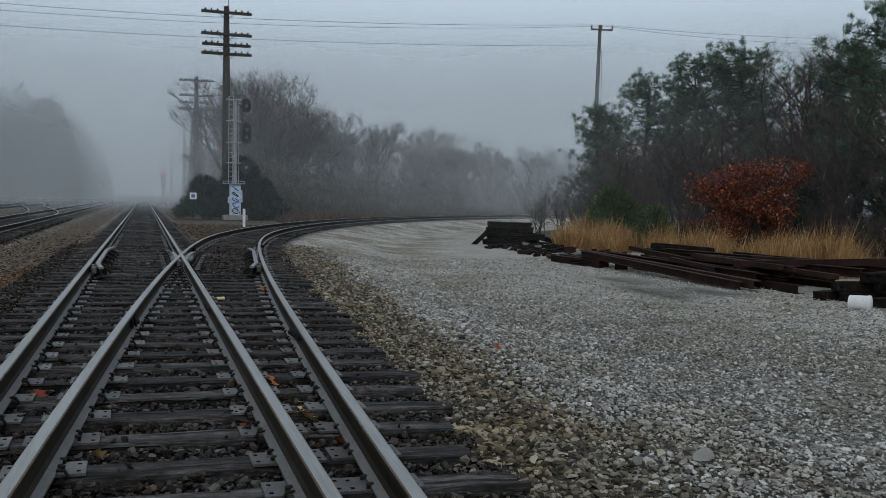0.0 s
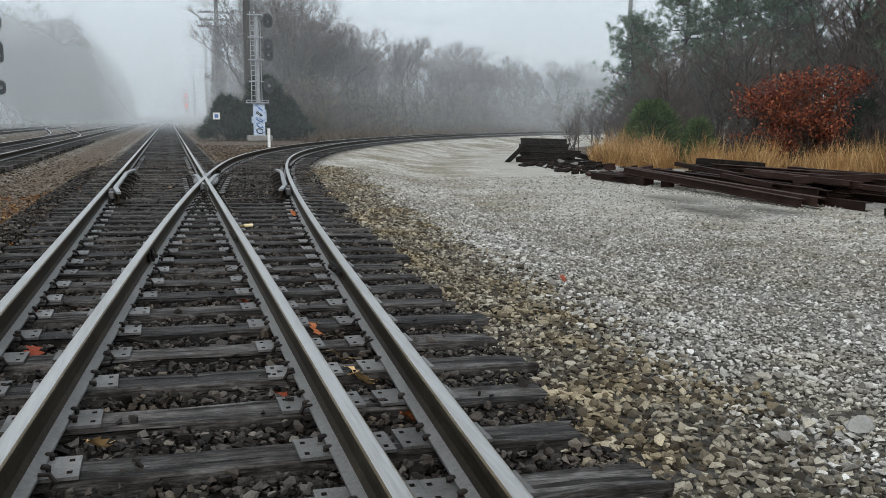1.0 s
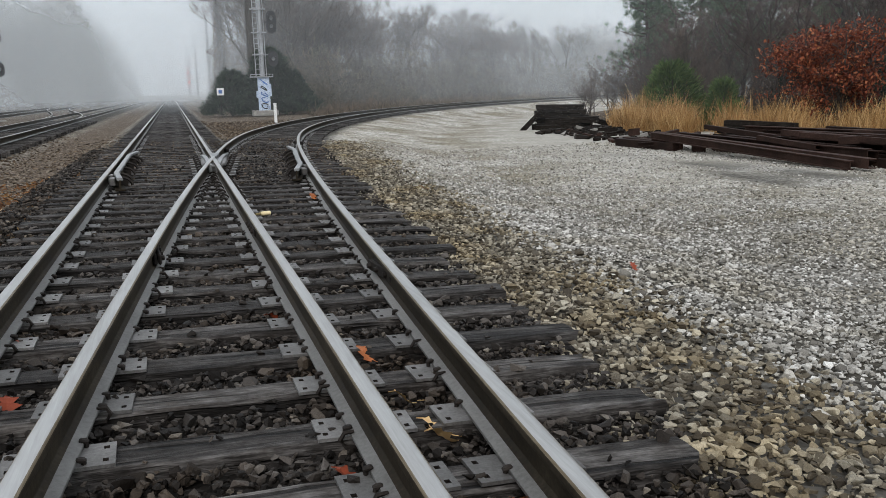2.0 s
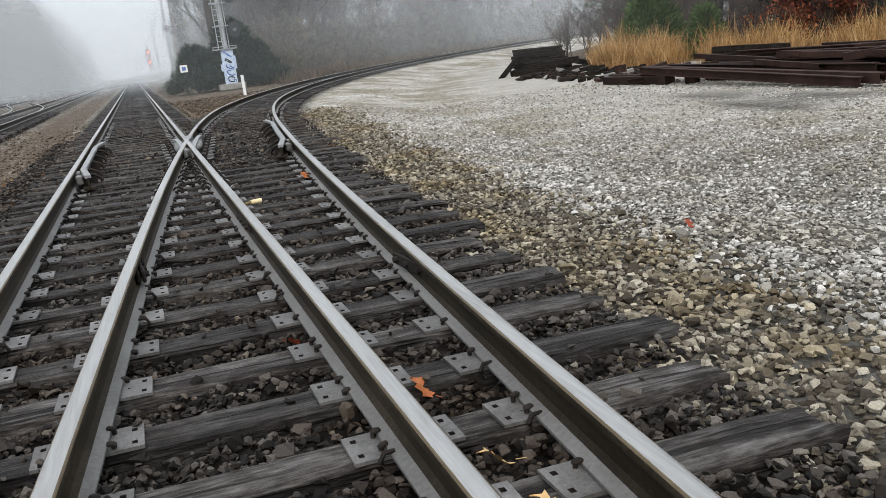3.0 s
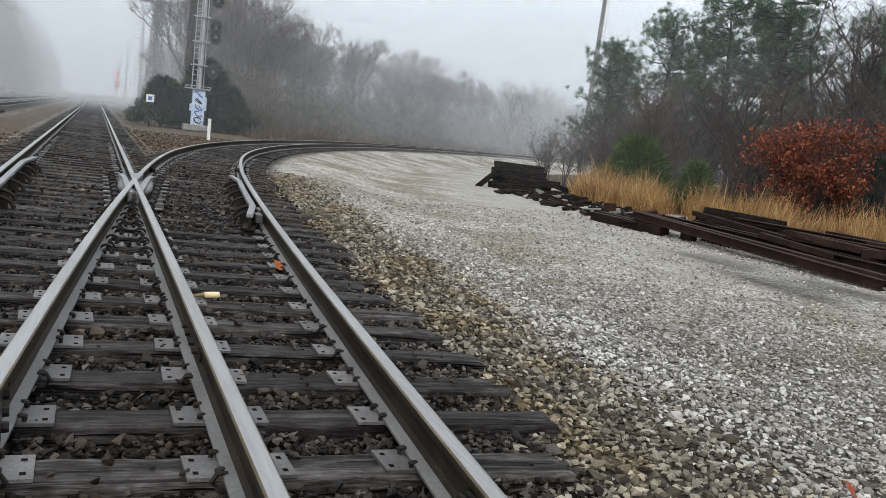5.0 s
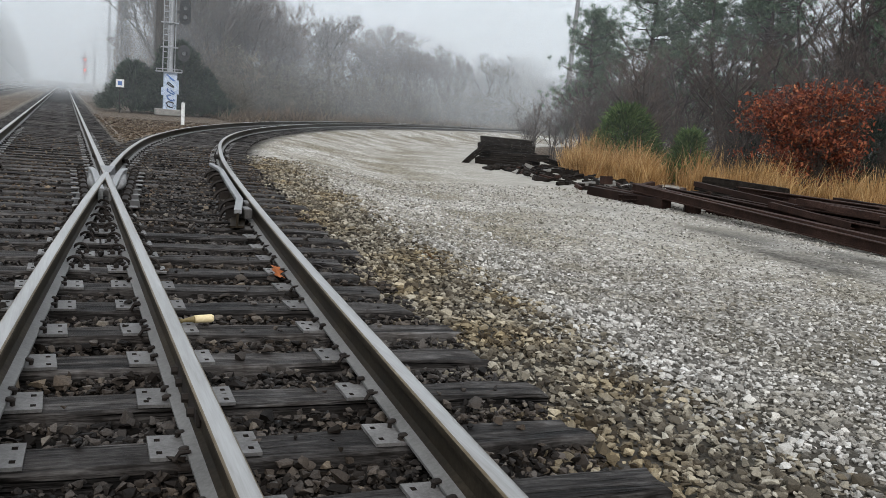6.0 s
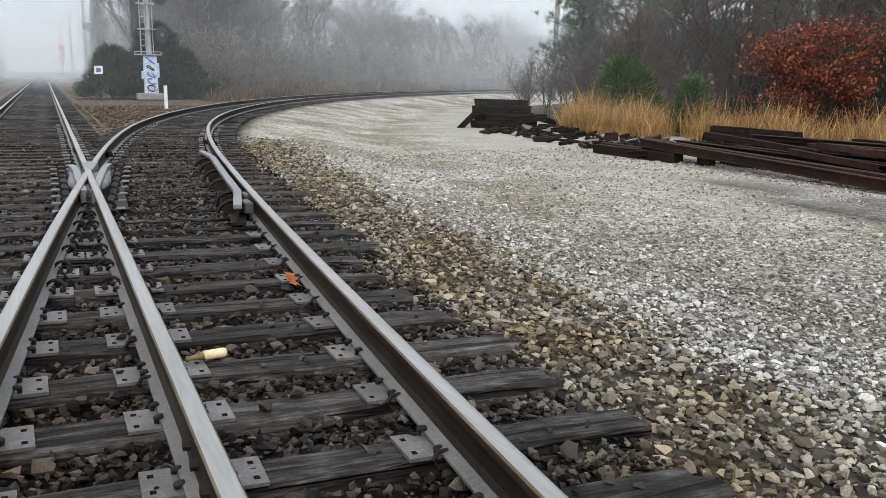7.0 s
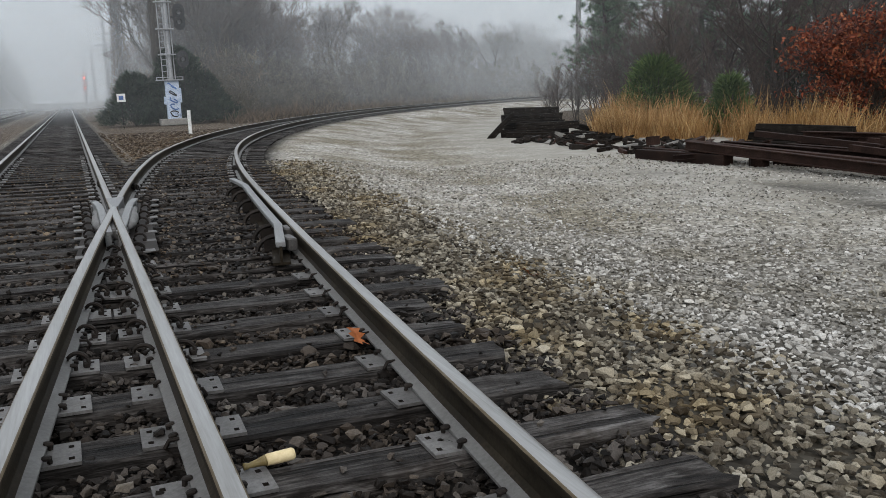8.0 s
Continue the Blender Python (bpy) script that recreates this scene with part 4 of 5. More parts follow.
timber(tx - 0.3, ty - 1.1, base_z - 0.04, 2.5, a - 0.2, 0.03, 25, 0.26, 0.2)
timber(tx + 0.9, ty - 2.4, base_z - 0.03, 2.0, a - 0.9, 0.02, 21)
timber(tx + 0.3, ty - 3.2, base_z - 0.05, 1.6, a + 0.3, 0.03, 22)
timber(tx + 1.5, ty - 1.2, base_z + 0.1, 1.3, a - 0.4, 0.25, 24)


def beam(x0, y0, x1, y1, z0, z1, kind="i", h=0.26, w=0.2):
    """A rolled steel length from one end to the other: I-section, channel or box."""
    length = math.hypot(math.hypot(x1 - x0, y1 - y0), z1 - z0)
    s = Shape()
    if kind == "i":
        s.box((0, 0, h - 0.01), (length, w, 0.022), bevel=0.003)
        s.box((0, 0, 0.011), (length, w, 0.022), bevel=0.003)
        s.box((0, 0, h / 2), (length - 0.002, 0.018, h - 0.045))
    elif kind == "c":
        s.box((0, -w / 2, h / 2), (length, 0.02, h), bevel=0.003)
        s.box((0, 0.01, h - 0.012), (length - 0.002, w - 0.02, 0.02))
        s.box((0, 0.01, 0.012), (length - 0.002, w - 0.02, 0.02))
    else:
        s.box((0, 0, h / 2), (length, w, h), bevel=0.012)
    ob = part("steel_beam", s, rust_beam)
    ob.location = ((x0 + x1) / 2, (y0 + y1) / 2, (z0 + z1) / 2)
    ob.rotation_euler = (0, -math.atan2(z1 - z0, math.hypot(x1 - x0, y1 - y0)), math.atan2(y1 - y0, x1 - x0))
    return tagged(ob, "rust-brown steel beam in a heap beside dry grass", "steel beam", "heaped steel beams")


bz = lot_z(14, 20)
brng = random.Random(11)
beam(12.75, 25.5, 12.95, 22.7, bz - 0.02, bz - 0.02, "box", 0.24, 0.22)
beam(13.25, 25.9, 13.2, 22.9, bz - 0.02, bz - 0.02, "box", 0.24, 0.2)
beam(13.6, 26.2, 13.65, 26.0, bz + 0.22, bz + 0.24, "box", 0.22, 0.3)
beam(12.95, 24.0, 12.85, 16.3, bz + 0.27, bz + 0.02, "i", 0.19, 0.15)
beam(13.35, 24.4, 13.1, 16.0, bz + 0.24, bz + 0.06, "c", 0.2)
beam(13.1, 22.2, 13.4, 22.0, bz - 0.02, bz - 0.02, "box", 0.24, 0.3)
beam(13.65, 23.6, 13.8, 16.6, bz + 0.22, bz + 0.12, "i", 0.22)
for i in range(1, 7):
    x = 13.3 + 0.52 * i
    y0 = 22.4 + brng.uniform(-1.2, 1.0)
    beam(x, y0, x + brng.uniform(-0.25, 0.35), y0 - brng.uniform(5.0, 6.8), bz - 0.02, bz - 0.02, brng.choice("ic"), 0.2)
for i in range(7):
    x = 13.8 + 0.5 * i
    y0 = 22.2 + brng.uniform(-1.6, 1.4)
    beam(x, y0, x + brng.uniform(-0.5, 0.5), y0 - brng.uniform(4.5, 6.6), bz + 0.19, bz + 0.19 + brng.uniform(-0.03, 0.04), brng.choice("iic"), 0.2)
for i in range(4):
    x = 14.6 + 0.62 * i
    y0 = 21.0 + brng.uniform(-1.5, 2.0)
    beam(x, y0, x + brng.uniform(-0.9, 0.9), y0 - brng.uniform(4.5, 7.0), bz + 0.385, bz + 0.385 + brng.uniform(0.0, 0.06), brng.choice("ic"), 0.2)
for i in range(9):
    x, y = 13.3 + brng.random() * 2.4, 21.5 + brng.random() * 4.2
    turn = brng.uniform(0, 3.1)
    long = brng.uniform(0.8, 2.2)
    beam(x, y, x + long * math.cos(turn), y + long * math.sin(turn), bz + 0.22, bz + brng.uniform(0.0, 0.3), brng.choice("cib"), 0.12, 0.12)
for i in range(12):
    x, y = 13.6 + brng.random() * 2.6, 23.5 - brng.random() * 5.0
    turn = -1.57 + brng.uniform(-0.32, 0.32)
    long = brng.uniform(2.2, 5.0)
    z0 = bz + brng.uniform(0.38, 0.52)
    beam(x, y, x + long * math.cos(turn), y + long * math.sin(turn), z0, z0 + brng.uniform(-0.12, 0.05), brng.choice("cib"), 0.12, 0.11)
beam(13.7, 17.6, 16.2, 15.0, bz + 0.42, bz + 0.66, "c", 0.16)
for i in range(6):
    y = 14.6 - 0.45 * i + brng.uniform(-0.2, 0.2)
    timber(14.9 + brng.uniform(-0.3, 0.5), y, lot_z(14, y) - 0.02, 2.7, brng.uniform(-0.3, 0.3), 0, 40 + i)
for i in range(5):
    y = 14.3 - 0.5 * i + brng.uniform(-0.2, 0.2)
    timber(15.2 + brng.uniform(-0.3, 0.5), y, lot_z(14, y) + 0.19, 2.6, brng.uniform(-0.35, 0.35), 0, 50 + i)
for i in range(6):
    timber(15.3 + brng.uniform(-0.3, 0.3), 14.3 - 0.5 * i, lot_z(14, 13.0) + 0.40, 2.6, brng.uniform(-0.4, 0.4), 0, 60 + i)

# black timbers piled where the grass parts
for i, (dx, dy, up, turn) in enumerate(((0.0, 0.0, 0.0, -1.2), (0.35, 0.15, 0.0, -1.3), (0.7, 0.1, 0.0, -1.15), (0.2, 0.1, 0.2, -1.25), (0.55, 0.05, 0.2, -1.1), (0.4, 0.1, 0.4, -1.3))):
    timber(16.7 + dx, 24.6 + dy, lot_z(17, 25) - 0.02 + up, 2.5, turn, 0.02, 70 + i)

scrap_materials = (old_timber, dark_iron, rust_beam, old_timber, concrete)
for i in range(150):
    x, y = 13.2 + brng.random() * 3.2, 25.6 + brng.random() * 8.5
    s = Shape()
    s.box((0, 0, 0), (brng.uniform(0.12, 0.75), brng.uniform(0.05, 0.2), brng.uniform(0.04, 0.16)), ry=brng.uniform(-0.35, 0.35), rx=brng.uniform(-0.2, 0.2), bevel=0.012)
    ob = part("scrap_piece", s, scrap_materials[min(4, int(brng.random() ** 1.9 * 5.1))])
    ob.location, ob.rotation_euler = (x, y, lot_z(x, y) + 0.06), (0, 0, brng.uniform(0, 3.1))
    tagged(ob, "broken scrap of wood and metal on gravel", "scrap", "scattered scrap")

bucket = thing("bucket", "white plastic bucket lying on its side by timbers", "bucket", (12.75, 12.7, lot_z(12.75, 12.7) + 0.15))
bucket.rotation_euler = (0, 0, -1.05)
s = Shape()
s.tube([(-0.19, 0, 0), (0.17, 0, 0.0)], [0.135, 0.152], 24, cap=False)
s.tube([(-0.185, 0, 0), (-0.19, 0, 0)], [0.01, 0.135], 24, cap=False)
part("bucket_body", s, white_paint, bucket, smooth=True)
s = Shape()
s.tube([(0.13, 0, 0), (0.145, 0, 0), (0.16, 0, 0), (0.175, 0, 0)], [0.154, 0.16, 0.16, 0.154], 24, cap=False)
part("rim", s, white_paint, bucket, "thick white rim", smooth=True)
s = Shape()
s.tube([(0.17, 0, 0), (0.176, 0, 0), (0.178, 0, 0)], [0.150, 0.148, 0.005], 24)
part("lid", s, white_paint, bucket, "pale round lid", smooth=True)


# ---- signal masts ----
def cylinder_part(name, p0, p1, r0, r1, mats, parent, label="", n=12):
    s = Shape()
    s.tube([p0, p1], [r0, r1], n)
    return part(name, s, mats, parent, label, smooth=False)


def signal_head(parent, x, z, lamps, name="signal_head"):
    h = 0.46 * lamps + 0.42
    s = Shape()
    n = 20
    ring = [(x + 0.3 * math.cos(t), -0.18, z + (h / 2 - 0.3) * (1 if math.sin(t) > 0 else -1) + 0.3 * math.sin(t)) for t in np.linspace(0.08, 2 * math.pi + 0.08, n, endpoint=False)]
    back = [(px, -0.15, pz) for px, py, pz in ring]
    s.add(ring + back, [tuple(range(n)), tuple(range(2 * n - 1, n - 1, -1))] + [(i, n + i, n + (i + 1) % n, (i + 1) % n) for i in range(n)])
    face = part(name, s, black_paint, parent, "black oval backplate")
    for i in range(lamps):
        zz = z + (i - (lamps - 1) / 2) * 0.48
        s = Shape()
        s.tube([(x, -0.19, zz), (x, -0.24, zz)], [0.115, 0.11], 14)
        part("lens", s, silver_paint, face, "dull grey unlit lens")
        s = Shape()
        hood = []
        for t in np.linspace(-0.5, math.pi + 0.5, 10):
            hood.append((x + 0.14 * math.cos(t), zz + 0.14 * math.sin(t)))
        verts = [(px, -0.18, pz) for px, pz in hood] + [(px, -0.44, pz - 0.03) for px, pz in hood]
        verts += [(x + (px - x) * 0.93, -0.18, zz + (pz - zz) * 0.93) for px, pz in hood] + [(x + (px - x) * 0.93, -0.44, zz + (pz - zz) * 0.93 - 0.03) for px, pz in hood]
        k = len(hood)
        s.add(verts, [(i2, i2 + 1, k + i2 + 1, k + i2) for i2 in range(k - 1)] + [(2 * k + i2 + 1, 2 * k + i2, 3 * k + i2, 3 * k + i2 + 1) for i2 in range(k - 1)] + [(k + i2, k + i2 + 1, 3 * k + i2 + 1, 3 * k + i2) for i2 in range(k - 1)])
        part("hood", s, black_paint, face)
    s = Shape()
    s.box((x - 0.2, -0.03, z), (0.45, 0.08, 0.1))
    s.box((x, -0.08, z), (0.25, 0.18, h * 0.7), bevel=0.02)
    part("housing", s, black_paint, face)
    return face


def signal_mast(at, label, graffiti):
    mast = thing("signal_mast", label, "railway signal", at)
    s = Shape()
    s.box((0, 0, 0.08), (1.5, 1.1, 0.34), bevel=0.03)
    part("foundation", s, concrete, mast, "grey concrete footing")
    s = Shape()
    s.box((0, 0, 1.22), (0.68, 0.42, 2.0), bevel=0.02)
    s.box((-0.4, -0.1, 1.2), (0.12, 0.2, 0.4), bevel=0.01)
    s.box((0.39, 0.0, 1.45), (0.12, 0.2, 0.75), bevel=0.01)
    case = part("relay_case", s, case_paint if graffiti else white_paint, mast, "pale blue-white relay case" + (" with blue graffiti" if graffiti else ""))
    if graffiti:
        g = random.Random(5)
        for i in range(5):
            s = Shape()
            z0 = 0.5 + 0.36 * i
            pts = [(0.22 * math.cos(t * 1.1 + i) * g.uniform(0.7, 1.1), -0.225, z0 + 0.15 * math.sin(t + i * 0.7)) for t in np.linspace(0.3, 5.2, 12)]
            s.tube(pts, [0.035] * 12, 5)
            part("graffiti_stroke", s, blue_paint if i % 3 else black_paint, case, "blue spray paint stroke")
    cylinder_part("pole", (0, 0, 2.1), (0, 0, 7.6), 0.11, 0.10, silver_paint, mast, "silver painted steel pole")
    for dx in (-0.42, -0.16):
        cylinder_part("ladder_rail", (dx, -0.12, 2.2), (dx + 0.02, -0.12, 7.75), 0.03, 0.03, silver_paint, mast, n=6)
    for i in range(18):
        s = Shape()
        s.tube([(-0.42, -0.12, 2.4 + 0.3 * i), (-0.15, -0.12, 2.4 + 0.3 * i)], [0.015, 0.015], 5)
        part("rung", s, silver_paint, mast)
    for z in (2.25, 3.55, 4.85, 6.2, 7.55):
        s = Shape()
        s.box((-0.1, -0.12, z), (1.35 if z < 2.5 else 0.9, 0.5 if z < 2.5 else 0.2, 0.06))
        if z < 2.5:
            s.box((-0.1, -0.36, z + 0.14), (1.35, 0.03, 0.04))
            s.box((-0.76, -0.36, z + 0.08), (0.04, 0.03, 0.16))
            s.box((0.56, -0.36, z + 0.08), (0.04, 0.03, 0.16))
        part("platform" if z < 2.5 else "bracket", s, silver_paint, mast)
    for dx in (0.1, 0.22):
        cylinder_part("conduit", (dx, 0.05, 2.1), (dx, 0.05, 7.2), 0.03, 0.03, silver_paint, mast, n=6)
    signal_head(mast, 0.66, 7.2, 1)
    signal_head(mast, 0.66, 5.45, 2)
    signal_head(mast, 0.66, 3.3, 1)
    return mast


signal_mast((5.55, 56.4, -0.12), "silver signal mast with three black heads and graffiti", True)
far_mast = signal_mast((-10.3, 61.0, -0.3), "pale grey signal mast beside the yard tracks", False)
far_mast.rotation_euler = (0, 0, 0.2)

marker = thing("marker_post", "short white marker post in gravel by the curve", "post", (4.85, 44.6, -0.2))
s = Shape()
s.box((0, 0, 0.4), (0.13, 0.13, 0.9), bevel=0.02)
part("post", s, white_paint, marker)
s = Shape()
s.box((0, 0, 0.87), (0.15, 0.15, 0.05), bevel=0.02)
part("cap", s, white_paint, marker)

sign = thing("track_sign", "small white square sign with blue mark on a post", "sign", (2.75, 52.0, -0.12))
cylinder_part("post", (0, 0, 0), (0, 0, 1.3), 0.018, 0.018, dark_iron, sign, n=6)
s = Shape()
s.box((0, -0.04, 1.42), (0.38, 0.02, 0.38), bevel=0.006)
part("panel", s, white_paint, sign)
s = Shape()
s.box((0, -0.056, 1.42), (0.2, 0.012, 0.19), bevel=0.004)
part("mark", s, blue_paint, sign, "plain blue block")


# a signal that shows red, far down the line
lamp_m, ln, ll, lp = material("red_lamp")
lp.inputs["Base Color"].default_value = (0.6, 0.04, 0.03, 1)
lp.inputs["Emission Color"].default_value = (1.0, 0.07, 0.045, 1)
lp.inputs["Emission Strength"].default_value = 25.0
far_signal = thing("far_signal", "distant signal showing red in fog", "railway signal", (2.85, 140.0, -0.1))
cylinder_part("pole", (0, 0, 0), (0, 0, 5.6), 0.09, 0.09, silver_paint, far_signal, n=8)
for z in (3.1, 4.5):
    s = Shape()
    s.box((0, -0.1, z), (0.7, 0.08, 0.9), bevel=0.03)
    plate = part("backplate", s, black_paint, far_signal)
    s = Shape()
    s.tube([(0, -0.15, z), (0, -0.2, z)], [0.11, 0.10], 12)
    part("red_lamp", s, lamp_m, plate, "glowing red lamp")


# ---- telegraph poles along the main track ----
def telegraph_pole(at, height, label, arms, lean=0.0):
    pole = thing("telegraph_pole", label, "telegraph pole", at)
    pole.rotation_euler = (0, lean, 0)
    s = Shape()
    s.tube([(0, 0, 0), (0, 0, height * 0.5), (0, 0, height)], [0.30, 0.26, 0.19], 10)
    part("shaft", s, pole_wood, pole)
    cylinder_part("lightning_rod", (0.1, 0, height), (0.16, 0, height + 0.7), 0.03, 0.015, dark_iron, pole, n=5)
    for z, width in arms:
        s = Shape()
        s.box((0, -0.2, z), (width, 0.13, 0.19), bevel=0.01)
        arm = part("crossarm", s, pole_wood, pole)
        for i in range(8):
            x = (i - 3.5) * width / 8.3
            if abs(x) < 0.2:
                continue
            s = Shape()
            s.tube([(x, -0.2, z + 0.06), (x, -0.2, z + 0.14), (x, -0.2, z + 0.22)], [0.03, 0.07, 0.05], 6)
            part("insulator", s, dark_iron, arm)
        for side in (-1, 1):
            s = Shape()
            s.tube([(side * 0.55, -0.22, z - 0.05), (0, -0.2, z - 0.5)], [0.02, 0.02], 4)
            part("arm_brace", s, dark_iron, arm)
    return pole


ARMS = ((12.6, 3.3), (11.15, 3.3), (10.45, 3.2), (9.85, 3.3))
telegraph_pole((5.35, 60.6, -0.1), 14.2, "dark wooden telegraph pole with four crossarms", tuple((z + 1.15, w) for z, w in ARMS))
telegraph_pole((4.9, 88.0, -0.1), 13.0, "dark wooden telegraph pole with four crossarms in fog", ARMS)
telegraph_pole((6.1, 143.0, -0.1), 13.0, "foggy wooden telegraph pole with crossarms", ((12.2, 2.2), (10.6, 2.8), (9.0, 2.8)))
telegraph_pole((6.2, 215.0, -0.1), 13.0, "foggy wooden telegraph pole with crossarms", ((12.2, 2.2), (10.6, 2.8)))

utility = thing("utility_pole", "tall grey wooden utility pole with crossarm behind grass", "utility pole", (37.0, 67.0, LOT))
utility.rotation_euler = (0, 0.022, 0)
s = Shape()
s.tube([(0, 0, 0), (0, 0, 9), (0, 0, 17.3)], [0.22, 0.19, 0.14], 10)
part("shaft", s, grey_pole, utility)
s = Shape()
s.box((0.1, -0.15, 16.9), (1.9, 0.12, 0.14), rz=-0.3, bevel=0.01)
arm = part("crossarm", s, grey_pole, utility)
for x in (-0.75, 0.1, 0.95):
    s = Shape()
    s.tube([(x, -0.15 - 0.3 * (x - 0.1), 16.95), (x, -0.15 - 0.3 * (x - 0.1), 17.1), (x, -0.15 - 0.3 * (x - 0.1), 17.3)], [0.03, 0.07, 0.04], 7)
    part("insulator", s, concrete, arm)
s = Shape()
s.tube([(0.12, -0.2, 15.2), (0.2, -0.22, 13.9), (0.3, -0.2, 12.0), (0.25, -0.2, 9.0)], [0.02] * 4, 4)
part("drop_cable", s, wire_black, utility)

far_utility = thing("utility_pole", "tall grey wooden utility pole beyond the yard", "utility pole", (-57.0, 79.0, -0.5))
s = Shape()
s.tube([(0, 0, 0), (0, 0, 19.2)], [0.23, 0.14], 10)
part("shaft", s, grey_pole, far_utility)
s = Shape()
s.box((0, -0.15, 18.4), (1.9, 0.12, 0.14), bevel=0.01)
part("crossarm", s, grey_pole, far_utility)


def wire(p0, p1, sag, radius, label):
    pts = []
    for i in range(41):
        u = i / 40
        pts.append((p0[0] + (p1[0] - p0[0]) * u, p0[1] + (p1[1] - p0[1]) * u, p0[2] + (p1[2] - p0[2]) * u - sag * 4 * u * (1 - u)))
    s = Shape()
    s.tube(pts, [radius] * 41, 4)
    return tagged(part("overhead_wire", s, wire_black), label, "wire", "overhead wires")


wire((36.7, 66.8, 16.6), (-57, 78.8, 18.5), 2.1, 0.015, "thin dark overhead wire strung between utility poles")
wire((38.2, 66.6, 16.6), (-56.5, 79.0, 18.2), 2.45, 0.012, "thin dark overhead wire strung between utility poles")
wire((37.3, 67.0, 14.9), (-57, 79.0, 16.3), 1.75, 0.013, "thin dark overhead cable strung between utility poles")
wire((38.2, 66.6, 16.6), (75, 40, 14.5), 1.0, 0.012, "thin dark overhead wire strung between utility poles")
wire((36.9, 66.8, 16.6), (74, 42, 14.5), 1.4, 0.012, "thin dark overhead wire strung between utility poles")


# ---- trees ----
def grow(s_trunk, s_twig, base, direction, length, radius, level, r, spread, up=0.25, least=3, curl=0.12, low=0.25):
    """A limb that tapers and bends, with smaller limbs along it."""
    p = Vector(base)
    d = Vector(direction).normalized()
    arch = curl if level < 3 else 0.4 * curl
    n = (5, 4, 3, 2, 1)[level]
    pts, rad = [p.copy()], [radius]
    for i in range(n):
        d = (d + Vector((r.uniform(-1, 1), r.uniform(-1, 1), r.uniform(-0.6, 1.0))) * (0.2 if level else 0.10) + Vector((0, 0, arch if level else 0.0))).normalized()
        p = p + d * length / n
        pts.append(p.copy())
        rad.append(radius * (1 - 0.72 * (i + 1) / n))
    (s_trunk if level < 2 else s_twig).tube(pts, rad, 6 if level == 0 else 4 if level == 1 else 3, cap=False)
    if level >= least:
        return
    count = (9, 6, 5, 4)[level] + r.randint(-1, 1)
    for k in range(count):
        t = (low if level == 0 else 0.15) + (0.98 - (low if level == 0 else 0.15)) * (k + r.random() * 0.8) / count
        j = min(n - 1, int(t * n))
        at = pts[j].lerp(pts[j + 1], t * n - j)
        ang = r.uniform(0, 2 * math.pi)
        side = Vector((math.cos(ang), math.sin(ang), 0))
        out = (d * 0.55 + side * spread + Vector((0, 0, up))).normalized()
        grow(s_trunk, s_twig, at, out, length * r.uniform(0.36, 0.6) * (1.15 - 0.4 * t), rad[j] * 0.6, level + 1, r, spread, up, least, curl, low)


def bare_tree(name, label, seed, height, spread=0.85, at=(0, 0, 0), least=4, category="tree", group="bare winter trees", stems=1, radius=0.16, up=0.35):
    r = random.Random(seed)
    tree = thing(name, label, category, at, group)
    a, b = Shape(), Shape()
    for i in range(stems):
        lean = (r.uniform(-0.35, 0.35), r.uniform(-0.35, 0.35), 1) if stems > 1 else (r.uniform(-0.06, 0.06), r.uniform(-0.06, 0.06), 1)
        grow(a, b, (r.uniform(-0.3, 0.3) * (stems > 1), r.uniform(-0.3, 0.3) * (stems > 1), -0.1), lean, height * r.uniform(0.75, 0.9), radius, 0, r, spread, up, least)
    part("trunk", a, bark, tree)
    part("crown", b, twig_bark, tree, "fine bare twigs")
    return tree


def blades(points, dirs, length, width, mats, name):
    """Many thin pointed blades, each with its own length and turn."""
    n = len(points)
    d = dirs / np.linalg.norm(dirs, axis=1, keepdims=True)
    side = np.cross(d, rng.normal(size=(n, 3)))
    side /= np.linalg.norm(side, axis=1, keepdims=True) + 1e-9
    l, w = length[:, None], width[:, None]
    bend = rng.normal(size=(n, 3)) * 0.12 * l
    v = np.stack([points - side * w, points + side * w, points + d * l * 0.6 + side * w * 0.8 + bend * 0.4, points + d * l + bend, points + d * l * 0.6 - side * w * 0.8 + bend * 0.4], 1)
    idx = np.arange(n)[:, None] * 5
    return bulk_mesh(name, v.reshape(-1, 3), np.concatenate([idx + np.array([[0, 1, 2]]), idx + np.array([[0, 2, 4]]), idx + np.array([[4, 2, 3]])], 0), mats)


